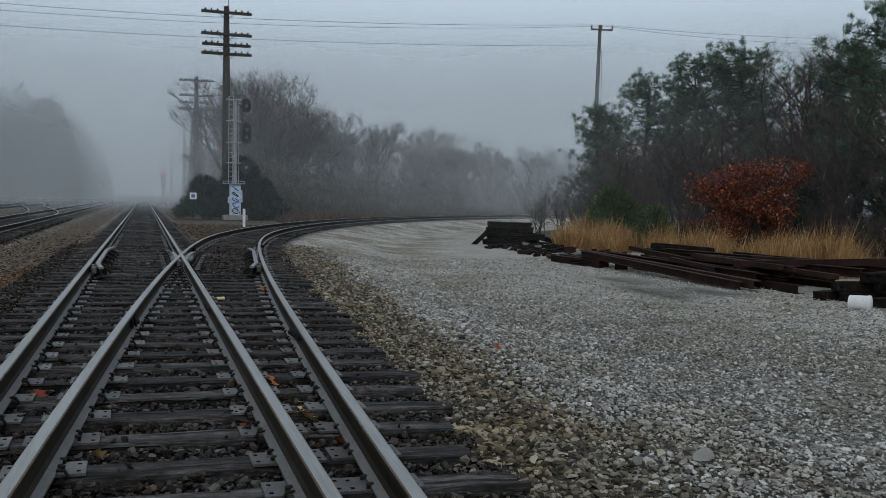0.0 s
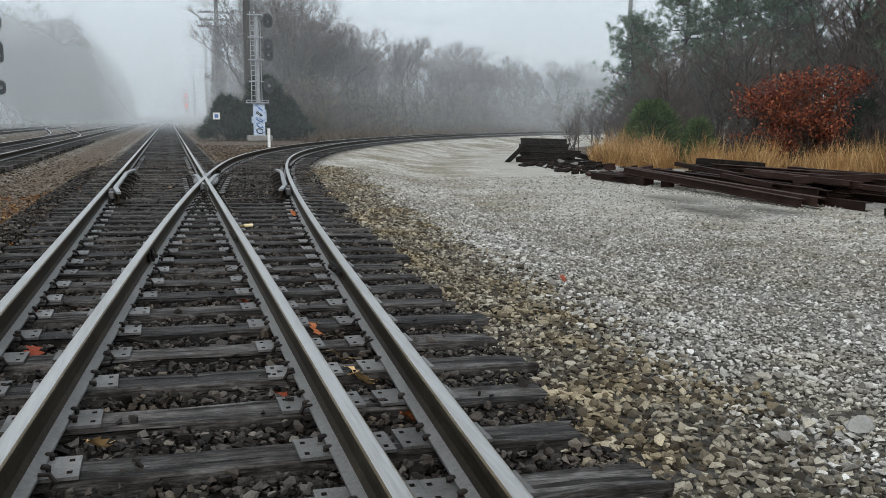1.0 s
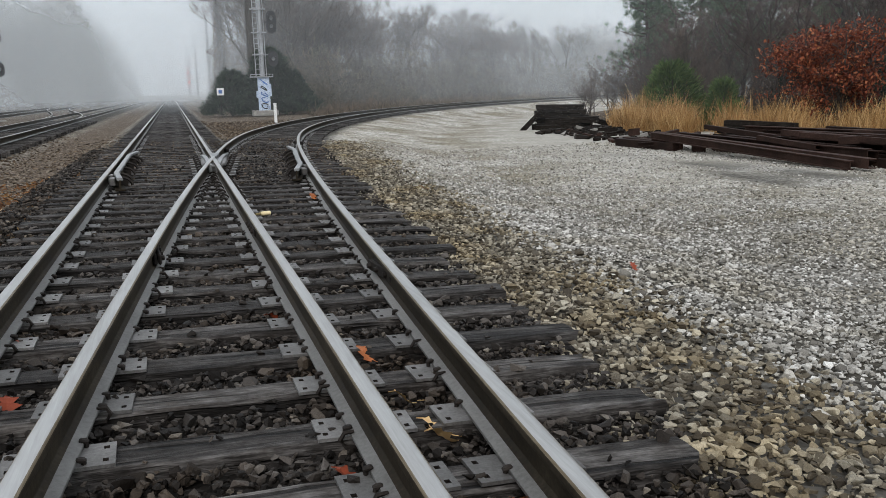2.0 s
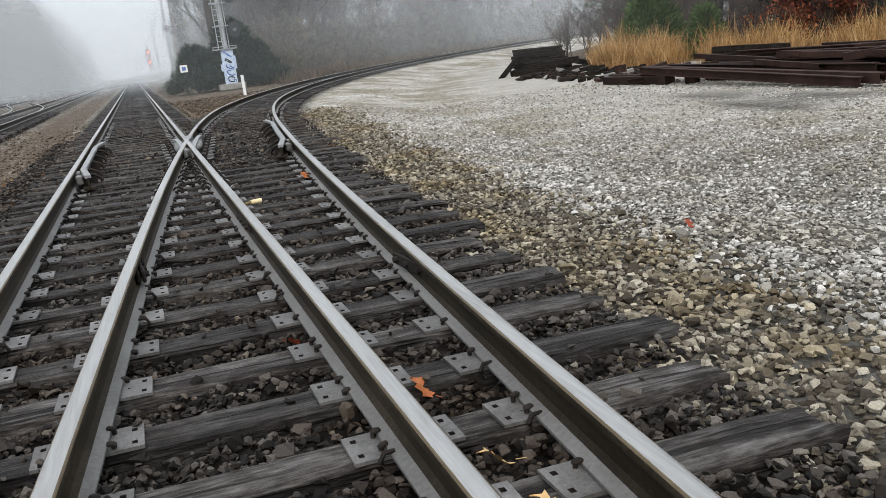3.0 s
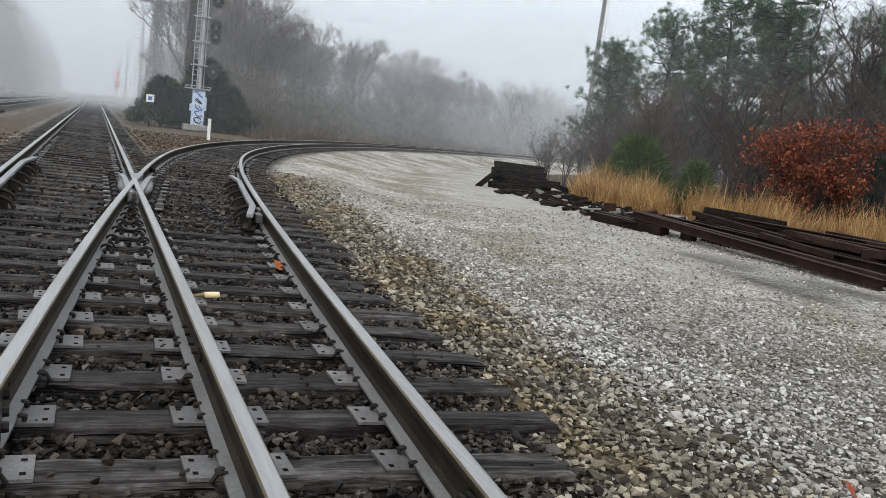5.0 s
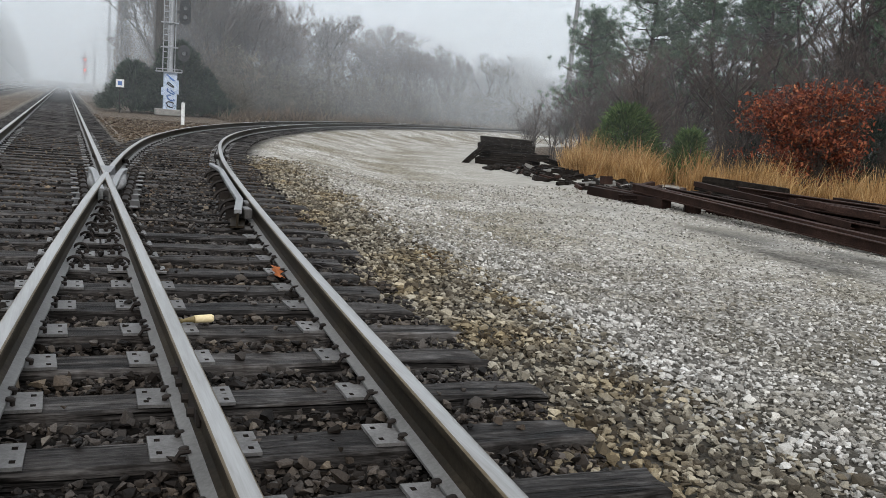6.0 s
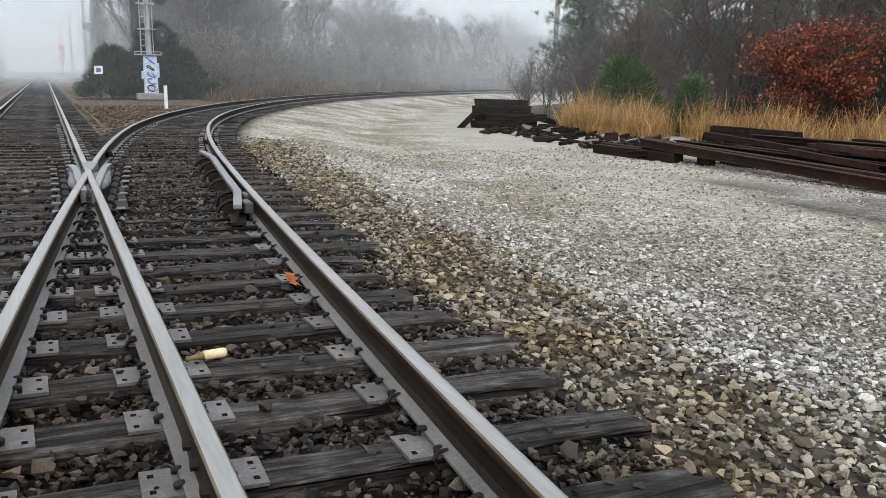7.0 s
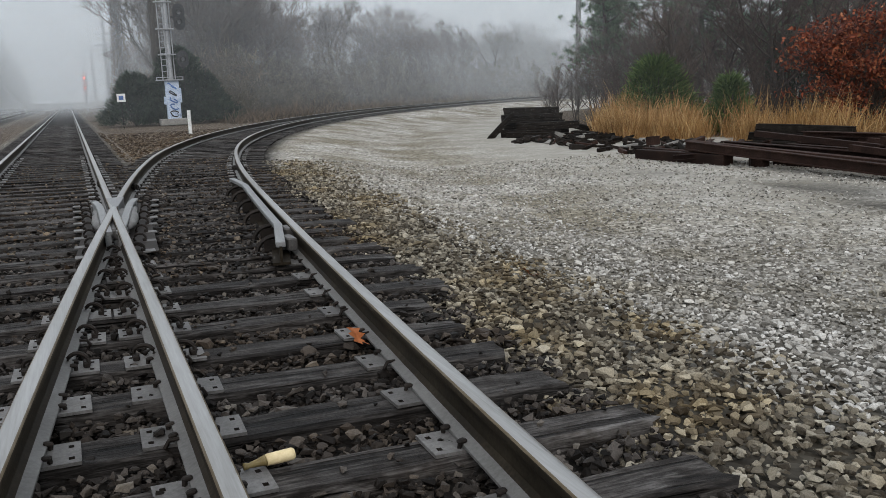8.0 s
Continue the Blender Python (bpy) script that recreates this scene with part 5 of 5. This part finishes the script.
def pine(seed, height, at, label, low=0.25, wide=0.30):
    """A pine: bare lower trunk, whorls of upturned limbs, needle tufts at their ends."""
    r = random.Random(seed)
    tree = thing("pine_tree", label, "tree", at, "pine trees")
    a = Shape()
    a.tube([(0, 0, -0.1), (r.uniform(-0.2, 0.2), r.uniform(-0.2, 0.2), height * 0.5), (r.uniform(-0.2, 0.2), 0, height * 0.97)], [0.17, 0.12, 0.03], 7)
    tufts = []
    n = int(height * 10)
    for i in range(n):
        t = low + (1 - low) * (i + r.random()) / n
        z = height * t
        reach = height * wide * (1.25 - t) ** 0.6 * r.uniform(0.45, 1.1) * min(1.0, 0.45 + (t - low) * 3.0)
        ang = r.uniform(0, 2 * math.pi)
        tip = Vector((reach * math.cos(ang), reach * math.sin(ang), z + reach * r.uniform(0.0, 0.5)))
        a.tube([(0, 0, z), tip * 0.5 + Vector((0, 0, z * 0.5 - 0.05 * reach)), tip], [0.04, 0.028, 0.012], 4, cap=False)
        for k in range(r.randint(7, 10)):
            u = r.uniform(0.45, 1.05)
            base = Vector((0, 0, z)).lerp(tip, u)
            tufts.append(base + Vector((r.gauss(0, 0.26), r.gauss(0, 0.26), r.gauss(0.12, 0.2))))
    for k in range(14):
        tufts.append(Vector((r.gauss(0, 0.25), r.gauss(0, 0.25), height * r.uniform(0.9, 1.02))))
    part("trunk", a, bark, tree)
    pts = np.repeat(np.array([p[:] for p in tufts]), 34, axis=0) + rng.normal(0, 0.06, (34 * len(tufts), 3))
    dirs = rng.normal(size=pts.shape) + np.array([[0, 0, 0.7]])
    part("needles", blades(pts, dirs, rng.uniform(0.10, 0.24, len(pts)), rng.uniform(0.008, 0.015, len(pts)), pine_needles, "needles"), None, tree, "dark green needle tufts")
    return tree


for i, (x, y, h, low, wide) in enumerate(((30.3, 52.0, 7.6, 0.12, 0.30), (28.2, 44.5, 9.0, 0.16, 0.34), (29.3, 41.4, 9.9, 0.18, 0.34), (29.0, 37.2, 9.7, 0.16, 0.36), (31.5, 34.0, 8.6, 0.16, 0.32), (29.3, 29.5, 8.8, 0.14, 0.36), (27.4, 26.0, 9.8, 0.14, 0.36), (28.0, 21.5, 9.6, 0.14, 0.34), (32.0, 46.5, 8.8, 0.14, 0.34), (30.6, 39.2, 9.2, 0.14, 0.34), (26.6, 47.6, 7.6, 0.14, 0.34))):
    pine(20 + i, h, (x, y, LOT), "dark green pine tree behind dry grass", low, wide)

# bare brush and small trees among the pines
SPOTS = ((22.8, 36.5, 5.6), (24.6, 33.4, 6.2), (26.0, 30.2, 6.0), (23.5, 40.4, 5.0), (25.6, 37.4, 6.6), (31.7, 36.2, 10.6), (25.4, 26.6, 6.4), (24.0, 22.0, 6.0), (28.6, 33.0, 8.4), (26.8, 42.6, 5.6), (30.5, 31.0, 10.0), (25.0, 45.5, 4.2), (23.0, 28.8, 5.0), (27.0, 23.5, 6.5))
kinds = [bare_tree("bare_tree", "grey-brown leafless young tree in a thicket", 60 + i, 8.0, 1.05, (*SPOTS[i][:2], LOT), 4, stems=3, radius=0.135, group="thicket trees", up=0.18) for i in range(4)]
for i, (x, y, h) in enumerate(SPOTS):
    if i < 4:
        kinds[i].scale = (h / 8, h / 8, h / 8)
    else:
        t = copy_thing(kinds[i % 4], pose(x, y, LOT, 0, 0, 67 * i))
        t.scale = (h / 8, h / 8, h / 8)
low_brush = [bare_tree("bare_shrub", "low leafless shrub with dark tangled stems", 90 + i, 2.6, 1.1, (21.2 + i, 38.5 - 3 * i, LOT), 3, "shrub", "leafless shrubs", 5, 0.03, 0.3) for i in range(3)]
for i in range(26):
    x, y = 21.0 + brng.random() * 5.5, 17.5 + brng.random() * 26
    t = copy_thing(low_brush[i % 3], pose(x, y, LOT, 0, 0, 51 * i))
    t.scale = (1.0, 1.0, brng.uniform(0.7, 1.3))
t = copy_thing(low_brush[0], pose(19.6, 41.0, LOT, 0, 0, 20))
thin = bare_tree("bare_sapling", "thin leafless sapling at the edge of the lot", 130, 2.7, 0.5, (20.2, 42.2, LOT), 2, "sapling", "", 2, 0.03, 0.8)

# tangled undergrowth below the pines
n = 20000
x, y = 24.2 + 8.0 * rng.random(n), 19.0 + 28 * rng.random(n)
z = LOT + (2.6 + 1.2 * np.sin(0.7 * y) + 0.9 * np.sin(1.1 * x + 0.4 * y)) * rng.random(n) ** 0.8
d = rng.normal(size=(n, 3)) + np.array([[0, 0, 0.8]])
tagged(new("undergrowth", blades(np.stack([x, y, z], 1), d, rng.uniform(0.2, 0.7, n), rng.uniform(0.006, 0.014, n), bark, "undergrowth")), "dark leafless undergrowth below pine trees", "undergrowth", kind="stuff")

# russet oak
oak = thing("oak_tree", "small oak holding russet-red leaves behind dry grass", "tree", (21.6, 26.6, LOT))
a, b = Shape(), Shape()
r = random.Random(77)
for i in range(5):
    grow(a, b, (r.uniform(-0.2, 0.2), r.uniform(-0.2, 0.2), -0.1), (r.uniform(-0.65, 0.65), r.uniform(-0.65, 0.65), 1), 3.4, 0.06, 0, r, 1.5, 0.02, 3, 0.02, 0.06)
part("trunk", a, bark, oak)
part("limb", b, twig_bark, oak)
tips = np.array(b.v)
tips = tips[tips[:, 2] > 0.3]
n = 9500
pts = tips[rng.integers(0, len(tips), n)] + rng.normal(size=(n, 3)) * np.array([[0.13, 0.13, 0.10]])
part("foliage", blades(pts, rng.normal(size=(n, 3)) + np.array([[0, 0, -0.35]]), rng.uniform(0.07, 0.15, n), rng.uniform(0.020, 0.040, n), oak_red, "foliage"), None, oak, "russet red leaves")


def shrub(name, label, at, wide, tall, count, mats, seed, conic=0.5, category="shrub"):
    """A dense evergreen: stems inside and layered sprays of foliage outside."""
    bush = thing(name, label, category, at)
    q = np.random.default_rng(seed)
    a = Shape()
    for i in range(9):
        t = 2 * math.pi * i / 9
        a.tube([(0, 0, -0.05), (0.25 * wide * math.cos(t), 0.25 * wide * math.sin(t), tall * 0.45), (0.3 * wide * math.cos(t), 0.3 * wide * math.sin(t), tall * 0.75)], [0.05, 0.03, 0.01], 5)
    part("stem", a, bark, bush)
    u = q.random(count) ** 0.8
    lump = 1 + 0.22 * np.sin(5 * u + 3 * q.random(count)) * 1.0
    ang = q.uniform(0, 2 * np.pi, count)
    lump = lump * (1 + 0.16 * np.sin(3 * ang + seed) + 0.1 * np.sin(7 * ang + 9 * u))
    rad = 0.5 * wide * np.sqrt(np.clip(1 - u ** (1 / conic), 0.02, 1)) * lump * q.uniform(0.55, 1.0, count) ** 0.5
    pts = np.stack([rad * np.cos(ang), rad * np.sin(ang), u * tall * (1 + 0.05 * np.sin(4 * ang))], 1)
    dirs = np.stack([np.cos(ang), np.sin(ang), 0.8 + 0 * u], 1) + q.normal(size=(count, 3)) * 0.5
    clump = 0.16 * np.sin(9 * ang + 14 * u + seed) * np.sin(23 * u + 4 * ang)
    pts[:, :2] *= 1 + clump[:, None]
    part("foliage", blades(pts, dirs, q.uniform(0.12, 0.38, count) * (1.15 if mats is bright_green else 1.0), q.uniform(0.010, 0.026, count), mats, "foliage"), None, bush)
    return bush


shrub("cedar_bush", "dark green low cedar bush behind the signal mast", (3.75, 58.6, -0.15), 3.3, 2.6, 12000, cedar_green, 1, 0.95)
shrub("cedar_bush", "dark green spreading cedar bush behind the signal mast", (6.15, 59.0, -0.15), 4.6, 3.9, 20000, cedar_green, 2, 1.05)
shrub("cedar_bush", "dark green low cedar bush beside a taller one", (7.55, 58.4, -0.15), 2.7, 2.5, 9000, cedar_green, 9, 0.95)
shrub("young_pine", "bright green young pine among dry grass", (20.8, 35.6, LOT), 3.2, 2.5, 7000, bright_green, 3, 0.8)
shrub("young_pine", "small bright green young pine among dry grass", (19.6, 30.2, LOT), 1.3, 1.7, 3500, bright_green, 4, 1.0)
shrub("cedar_bush", "dark green cedar bush beside the russet oak", (24.0, 26.6, LOT), 1.6, 2.4, 3500, cedar_green, 5, 0.7)
shrub("cedar_bush", "dark green cedar bush deep in the thicket", (26.5, 34.5, LOT), 2.6, 3.4, 5000, cedar_green, 6, 0.7)
shrub("cedar_bush", "dark green cedar bush deep in the thicket", (26.0, 24.0, LOT), 2.6, 3.6, 5000, cedar_green, 7, 0.7)

shrub("vine_column", "grey-brown dead vines climbing a telegraph pole", (4.9, 88.1, -0.1), 1.9, 9.6, 5200, brown_weeds, 8, 0.9, "vines")

# dry grass in clumps
clumps = []
for i in range(2400):
    y = brng.uniform(18.6, 36.2)
    if 24.4 < y < 26.3 and brng.random() < 0.85:
        continue
    edge = 17.3 + 0.7 * math.sin(y * 0.55) + (1.2 if y < 24 else 0)
    x = edge + abs(brng.gauss(0, 1.5))
    thick = noise.noise(Vector((x * 0.75, y * 0.75, 3.0)))
    if thick < 0.0 or (brng.random() > 0.6 + thick):
        continue
    clumps.append((x, y, (0.7 + 0.9 * thick) * brng.uniform(0.65, 1.3)))
clumps = np.array(clumps)
pts = np.repeat(clumps, 30, axis=0)
h = pts[:, 2] * rng.uniform(0.35, 1.25, len(pts))
base = np.stack([pts[:, 0] + rng.normal(0, 0.13, len(pts)), pts[:, 1] + rng.normal(0, 0.13, len(pts)), np.full(len(pts), LOT - 0.02)], 1)
lean = np.stack([rng.normal(0.08, 0.32, len(pts)), rng.normal(0, 0.32, len(pts)), np.ones(len(pts))], 1)
tagged(new("dry_grass", blades(base, lean, h, rng.uniform(0.004, 0.012, len(pts)), dry_grass, "dry_grass")), "tall orange-brown dry broom grass", "grass", kind="stuff")

# weeds, thicket and far woods
def band(n, s0, s1, o0, o1, height, mats, name, label, category, width=(0.012, 0.035)):
    """Upright stems along the outer side of the branch."""
    j = rng.integers(int((s0 + 8) / STEP), int((s1 + 8) / STEP), n)
    j = np.clip(j, 0, len(BX) - 1)
    off = -(o0 + (o1 - o0) * rng.random(n) ** 1.3)
    x, y = BX[j] + BN[j, 0] * off, BY[j] + BN[j, 1] * off
    ok = (x > 8.0) | ((y > 64) & (x > 6.8))
    x, y = x[ok], y[ok]
    m = len(x)
    lump = 0.65 + 0.35 * np.sin(x * 0.9 + 0.4 * y) * np.sin(y * 0.7) + 0.3 * rng.random(m)
    base = np.stack([x, y, ground_z(x, y) - 0.05], 1)
    d = np.stack([rng.normal(0, 0.6, m), rng.normal(0, 0.6, m), np.ones(m)], 1)
    return tagged(new(name, blades(base, d, np.clip(lump, 0.3, 1.4) * rng.uniform(*height, m), rng.uniform(*width, m), mats, name)), label, category, kind="stuff")


band(9000, 40, 110, 5.0, 11.0, (0.5, 1.3), brown_weeds, "brown_weeds", "dead brown weeds below the woods", "weeds")
band(12000, 44, 150, 7.5, 20.0, (0.5, 1.6), brown_weeds, "thicket", "dense leafless brown thicket", "thicket", (0.008, 0.022))

def cloud(x, y, z, length, width, mats, name):
    """Short fine twigs pointing every way, a little upward."""
    m = len(x)
    d = rng.normal(size=(m, 3)) + np.array([[0, 0, 0.7]])
    return blades(np.stack([x, y, z], 1), d, rng.uniform(*length, m), rng.uniform(*width, m), mats, name)


def brush(n, s0, s1, o0, o1, tall, label):
    """A rounded tangle of brushwood along the outer side of the branch."""
    j = np.clip(rng.integers(int((s0 + 8) / STEP), int((s1 + 8) / STEP), n), 0, len(BX) - 1)
    off = -(o0 + (o1 - o0) * rng.random(n) ** 1.5)
    x, y = BX[j] + BN[j, 0] * off, BY[j] + BN[j, 1] * off
    ok = (x > 8.2) | ((y > 64) & (x > 6.8))
    x, y, off = x[ok], y[ok], off[ok]
    lump = 1 + 0.2 * np.sin(0.55 * x + 0.3 * y) + 0.16 * np.sin(0.8 * y - 0.5 * x + 1.7) + 0.12 * np.sin(1.9 * x + 1.3 * y)
    edge = np.clip((-off - o0 + 0.4) / 3.0, 0.12, 1) ** 0.6
    z = ground_z(x, y) + tall * lump * edge * rng.random(len(x)) ** 0.8
    tagged(new("thicket", cloud(x, y, z, (0.25, 0.8), (0.012, 0.028), olive_brush, "thicket")), label, "thicket", kind="stuff")


brush(110000, 44, 150, 8.5, 20.0, 3.7, "dense rounded brown thicket hazy with fog")


brush(45000, 50, 165, 18.0, 40.0, 4.4, "grey brown brushwood deep in the fog")


def hazy_tree(seed, height, at):
    """A tree of the far woods: a short bole forking again and again into a round crown, with sprays of twigs at the tips."""
    tree = thing("bare_tree", "round-crowned leafless tree standing in foggy woods", "tree", at, "foggy woods")
    r = random.Random(seed)
    limbs, tips = Shape(), []

    def fork(p, d, length, radius, level):
        bend = Vector((r.uniform(-1, 1), r.uniform(-1, 1), r.uniform(-0.4, 0.6))) * 0.16 * length
        mid_p = p + d * length * 0.5 + bend
        end = p + d * length
        limbs.tube([p, mid_p, end], [radius, radius * 0.8, radius * 0.62], 5 if level < 2 else 3, cap=False)
        if level >= 2:
            tips.append((mid_p, (end - mid_p).normalized(), level))
        if level == 5:
            tips.append((end, d, level))
            return
        for k in range((3, 3, 3, 2, 2)[level]):
            ang = 2 * math.pi * (k + r.random() * 0.7) / 3 + r.random()
            side = Vector((math.cos(ang), math.sin(ang), r.uniform(-0.25, 0.25)))
            out = (d * r.uniform(0.8, 1.15) + side * r.uniform(0.35, 0.8) + Vector((0, 0, 0.24))).normalized()
            fork(end if k < 2 else mid_p, out, length * r.uniform(0.62, 0.86), radius * 0.6, level + 1)

    fork(Vector((0, 0, -0.1)), Vector((r.uniform(-0.06, 0.06), r.uniform(-0.06, 0.06), 1)).normalized(), height * 0.25, height * 0.019, 0)
    part("trunk", limbs, bark, tree)
    q = np.random.default_rng(seed)
    base = np.repeat(np.array([p[:] for p, d, l in tips]), 7, axis=0)
    along = np.repeat(np.array([d[:] for p, d, l in tips]), 7, axis=0) + q.normal(size=base.shape) * 0.6 + np.array([[0, 0, 0.15]])
    m = len(base)
    part("crown", blades(base, along, q.uniform(0.35, 1.0, m), q.uniform(0.007, 0.014, m), twig_bark, "fine_twigs"), None, tree, "fine bare twigs")
    return tree


woods = [hazy_tree(200 + i, 11.0, (12 + 6 * i, 76 + 5 * i, -0.2)) for i in range(6)]
wrng = random.Random(31)
for i in range(85):
    s_pos = 46 + 100 * (i + wrng.random()) / 85
    j = int((s_pos + 8) / STEP)
    off = -(11 + 16 * wrng.random() ** 1.2)
    x, y = BX[j] + BN[j, 0] * off, BY[j] + BN[j, 1] * off
    if x < 6.5 or (x < 9 and y < 66):
        continue
    t = copy_thing(woods[i % 6], pose(x, y, -0.2, 0, 0, wrng.uniform(0, 360)))
    k = wrng.uniform(0.8, 1.1) * (1.15 if x < 18 else 1.0 if x < 28 else 0.85)
    t.scale = (k, k, k)
for x, y, k in ((10.6, 86.0, 1.62), (11.6, 80.0, 1.35)):
    t = copy_thing(woods[int(x) % 6], pose(x, y, -0.2, 0, 0, 40 * x))
    t.scale = (k, k, k)
for i in range(22):
    x, y = 9.6 + 4.0 * wrng.random(), 72 + 4.6 * i + wrng.uniform(-2, 2)
    if i % 2:
        x, y = 8.2 + 2.0 * wrng.random(), 100 + 2.2 * i
    t = copy_thing(woods[i % 6], pose(x, y, -0.2, 0, 0, wrng.uniform(0, 360)))
    k = wrng.uniform(0.7, 1.0)
    t.scale = (k, k, k)
for i in range(34):
    x, y = -10.0 - 12 * wrng.random() ** 1.3, 108 + 4.0 * i + wrng.uniform(-2, 2)
    t = copy_thing(woods[i % 6], pose(x, y, -0.4, 0, 0, wrng.uniform(0, 360)))
    k = wrng.uniform(1.0, 1.25)
    t.scale = (k, k, k)
# rounded mass of twigs beyond the yard
n = 60000
x, y = -7.4 - 20 * rng.random(n) ** 1.2, 106 + 130 * rng.random(n) ** 1.5
dome = 12.8 * np.sqrt(np.clip((-7.2 - x) / 2.6, 0.02, 1)) * (1 + 0.07 * np.sin(0.8 * x + 0.3 * y) + 0.05 * np.sin(1.7 * x - 0.6 * y))
tagged(new("thicket", cloud(x, y, -0.5 + dome * rng.random(n) ** 0.7, (0.4, 1.3), (0.02, 0.045), olive_brush, "thicket")), "dense rounded leafless woods beyond the yard", "thicket", kind="stuff")
n = 14000
x, y = 6.6 + 6 * rng.random(n), 64 + 100 * rng.random(n)
tagged(new("thicket", cloud(x, y, -0.3 + 4.2 * rng.random(n) ** 0.8, (0.3, 0.9), (0.01, 0.025), brown_weeds, "thicket")), "dense leafless thicket beside the main track", "thicket", kind="stuff")


# ---- dead leaves blown along the track ----
def litter(n, x0, x1, y0, y1, up, mats, label):
    x, y = scatter(n, x0, x1, y0, y1)
    flat = rng.normal(size=(n, 3)) * np.array([[1, 1, 0.25]]) + np.array([[0, 0, 0.2]])
    tagged(new("leaf_litter", blades(np.stack([x, y, ground_z(x, y) + up + rng.uniform(0, 0.02, n)], 1), flat, rng.uniform(0.03, 0.075, n), rng.uniform(0.008, 0.02, n), mats, "leaf_litter")), label, "leaf litter", kind="stuff")


litter(3400, -3.3, -1.35, 4.0, 18.0, 0.02, dead_leaves, "dead brown leaves strewn beside the track")


# ---- fog: thin hanging sheets of droplets, one behind the other, lit by the sky from both sides ----
def fog_material(name, density, top):
    m, n, l, p = material(name)
    n.remove(p)
    geo = n.new("ShaderNodeNewGeometry")
    sep = n.new("ShaderNodeSeparateXYZ")
    l.new(geo.outputs["Position"], sep.inputs[0])
    rise = n.new("ShaderNodeMapRange")
    rise.interpolation_type = "SMOOTHSTEP"
    rise.inputs["From Min"].default_value, rise.inputs["From Max"].default_value = -0.75, 0.9
    l.new(sep.outputs["Z"], rise.inputs["Value"])
    fade = n.new("ShaderNodeMapRange")
    fade.interpolation_type = "SMOOTHSTEP"
    fade.inputs["From Min"].default_value, fade.inputs["From Max"].default_value = top, top * 0.4
    l.new(sep.outputs["Z"], fade.inputs["Value"])
    low = n.new("ShaderNodeMath")
    low.operation = "MULTIPLY"
    l.new(rise.outputs[0], low.inputs[0])
    l.new(fade.outputs[0], low.inputs[1])
    wisps = noise_node(n, l, geo.outputs["Position"], 0.035, 3.0, 0.5)
    amount = n.new("ShaderNodeMapRange")
    amount.inputs["From Min"].default_value, amount.inputs["From Max"].default_value = 0.25, 0.75
    amount.inputs["To Min"].default_value, amount.inputs["To Max"].default_value = density * 0.8, density * 1.2
    l.new(wisps.outputs[0], amount.inputs["Value"])
    fac = n.new("ShaderNodeMath")
    fac.operation = "MULTIPLY"
    l.new(low.outputs[0], fac.inputs[0])
    l.new(amount.outputs[0], fac.inputs[1])
    clear = n.new("ShaderNodeBsdfTransparent")
    front = n.new("ShaderNodeBsdfDiffuse")
    behind = n.new("ShaderNodeBsdfTranslucent")
    for b in (front, behind):
        b.inputs["Color"].default_value = (0.80, 0.838, 0.86, 1)
    both = n.new("ShaderNodeMixShader")
    l.new(front.outputs[0], both.inputs[1])
    l.new(behind.outputs[0], both.inputs[2])
    mix = n.new("ShaderNodeMixShader")
    l.new(fac.outputs[0], mix.inputs[0])
    l.new(clear.outputs[0], mix.inputs[1])
    l.new(both.outputs[0], mix.inputs[2])
    l.new(mix.outputs[0], n["Material Output"].inputs["Surface"])
    return m


for radius, density in ((31, 0.025), (40, 0.05), (60, 0.09), (70, 0.13), (82, 0.2), (98, 0.28), (118, 0.4), (150, 0.55)):
    angles = np.radians(np.linspace(-32, 78, 45))
    ring = np.stack([radius * np.sin(angles), 4 + radius * np.cos(angles)], 1)
    v = np.concatenate([np.column_stack([ring, np.full(45, -1.2)]), np.column_stack([ring, np.full(45, 0.265 * radius)])])
    f = np.array([(i, i + 1, 46 + i, 45 + i) for i in range(44)])
    tagged(new("fog_bank", bulk_mesh("fog_bank", v, f, fog_material("fog", density, 0.26 * radius), True)), "thin pale grey bank of fog over the line", "fog", kind="stuff")
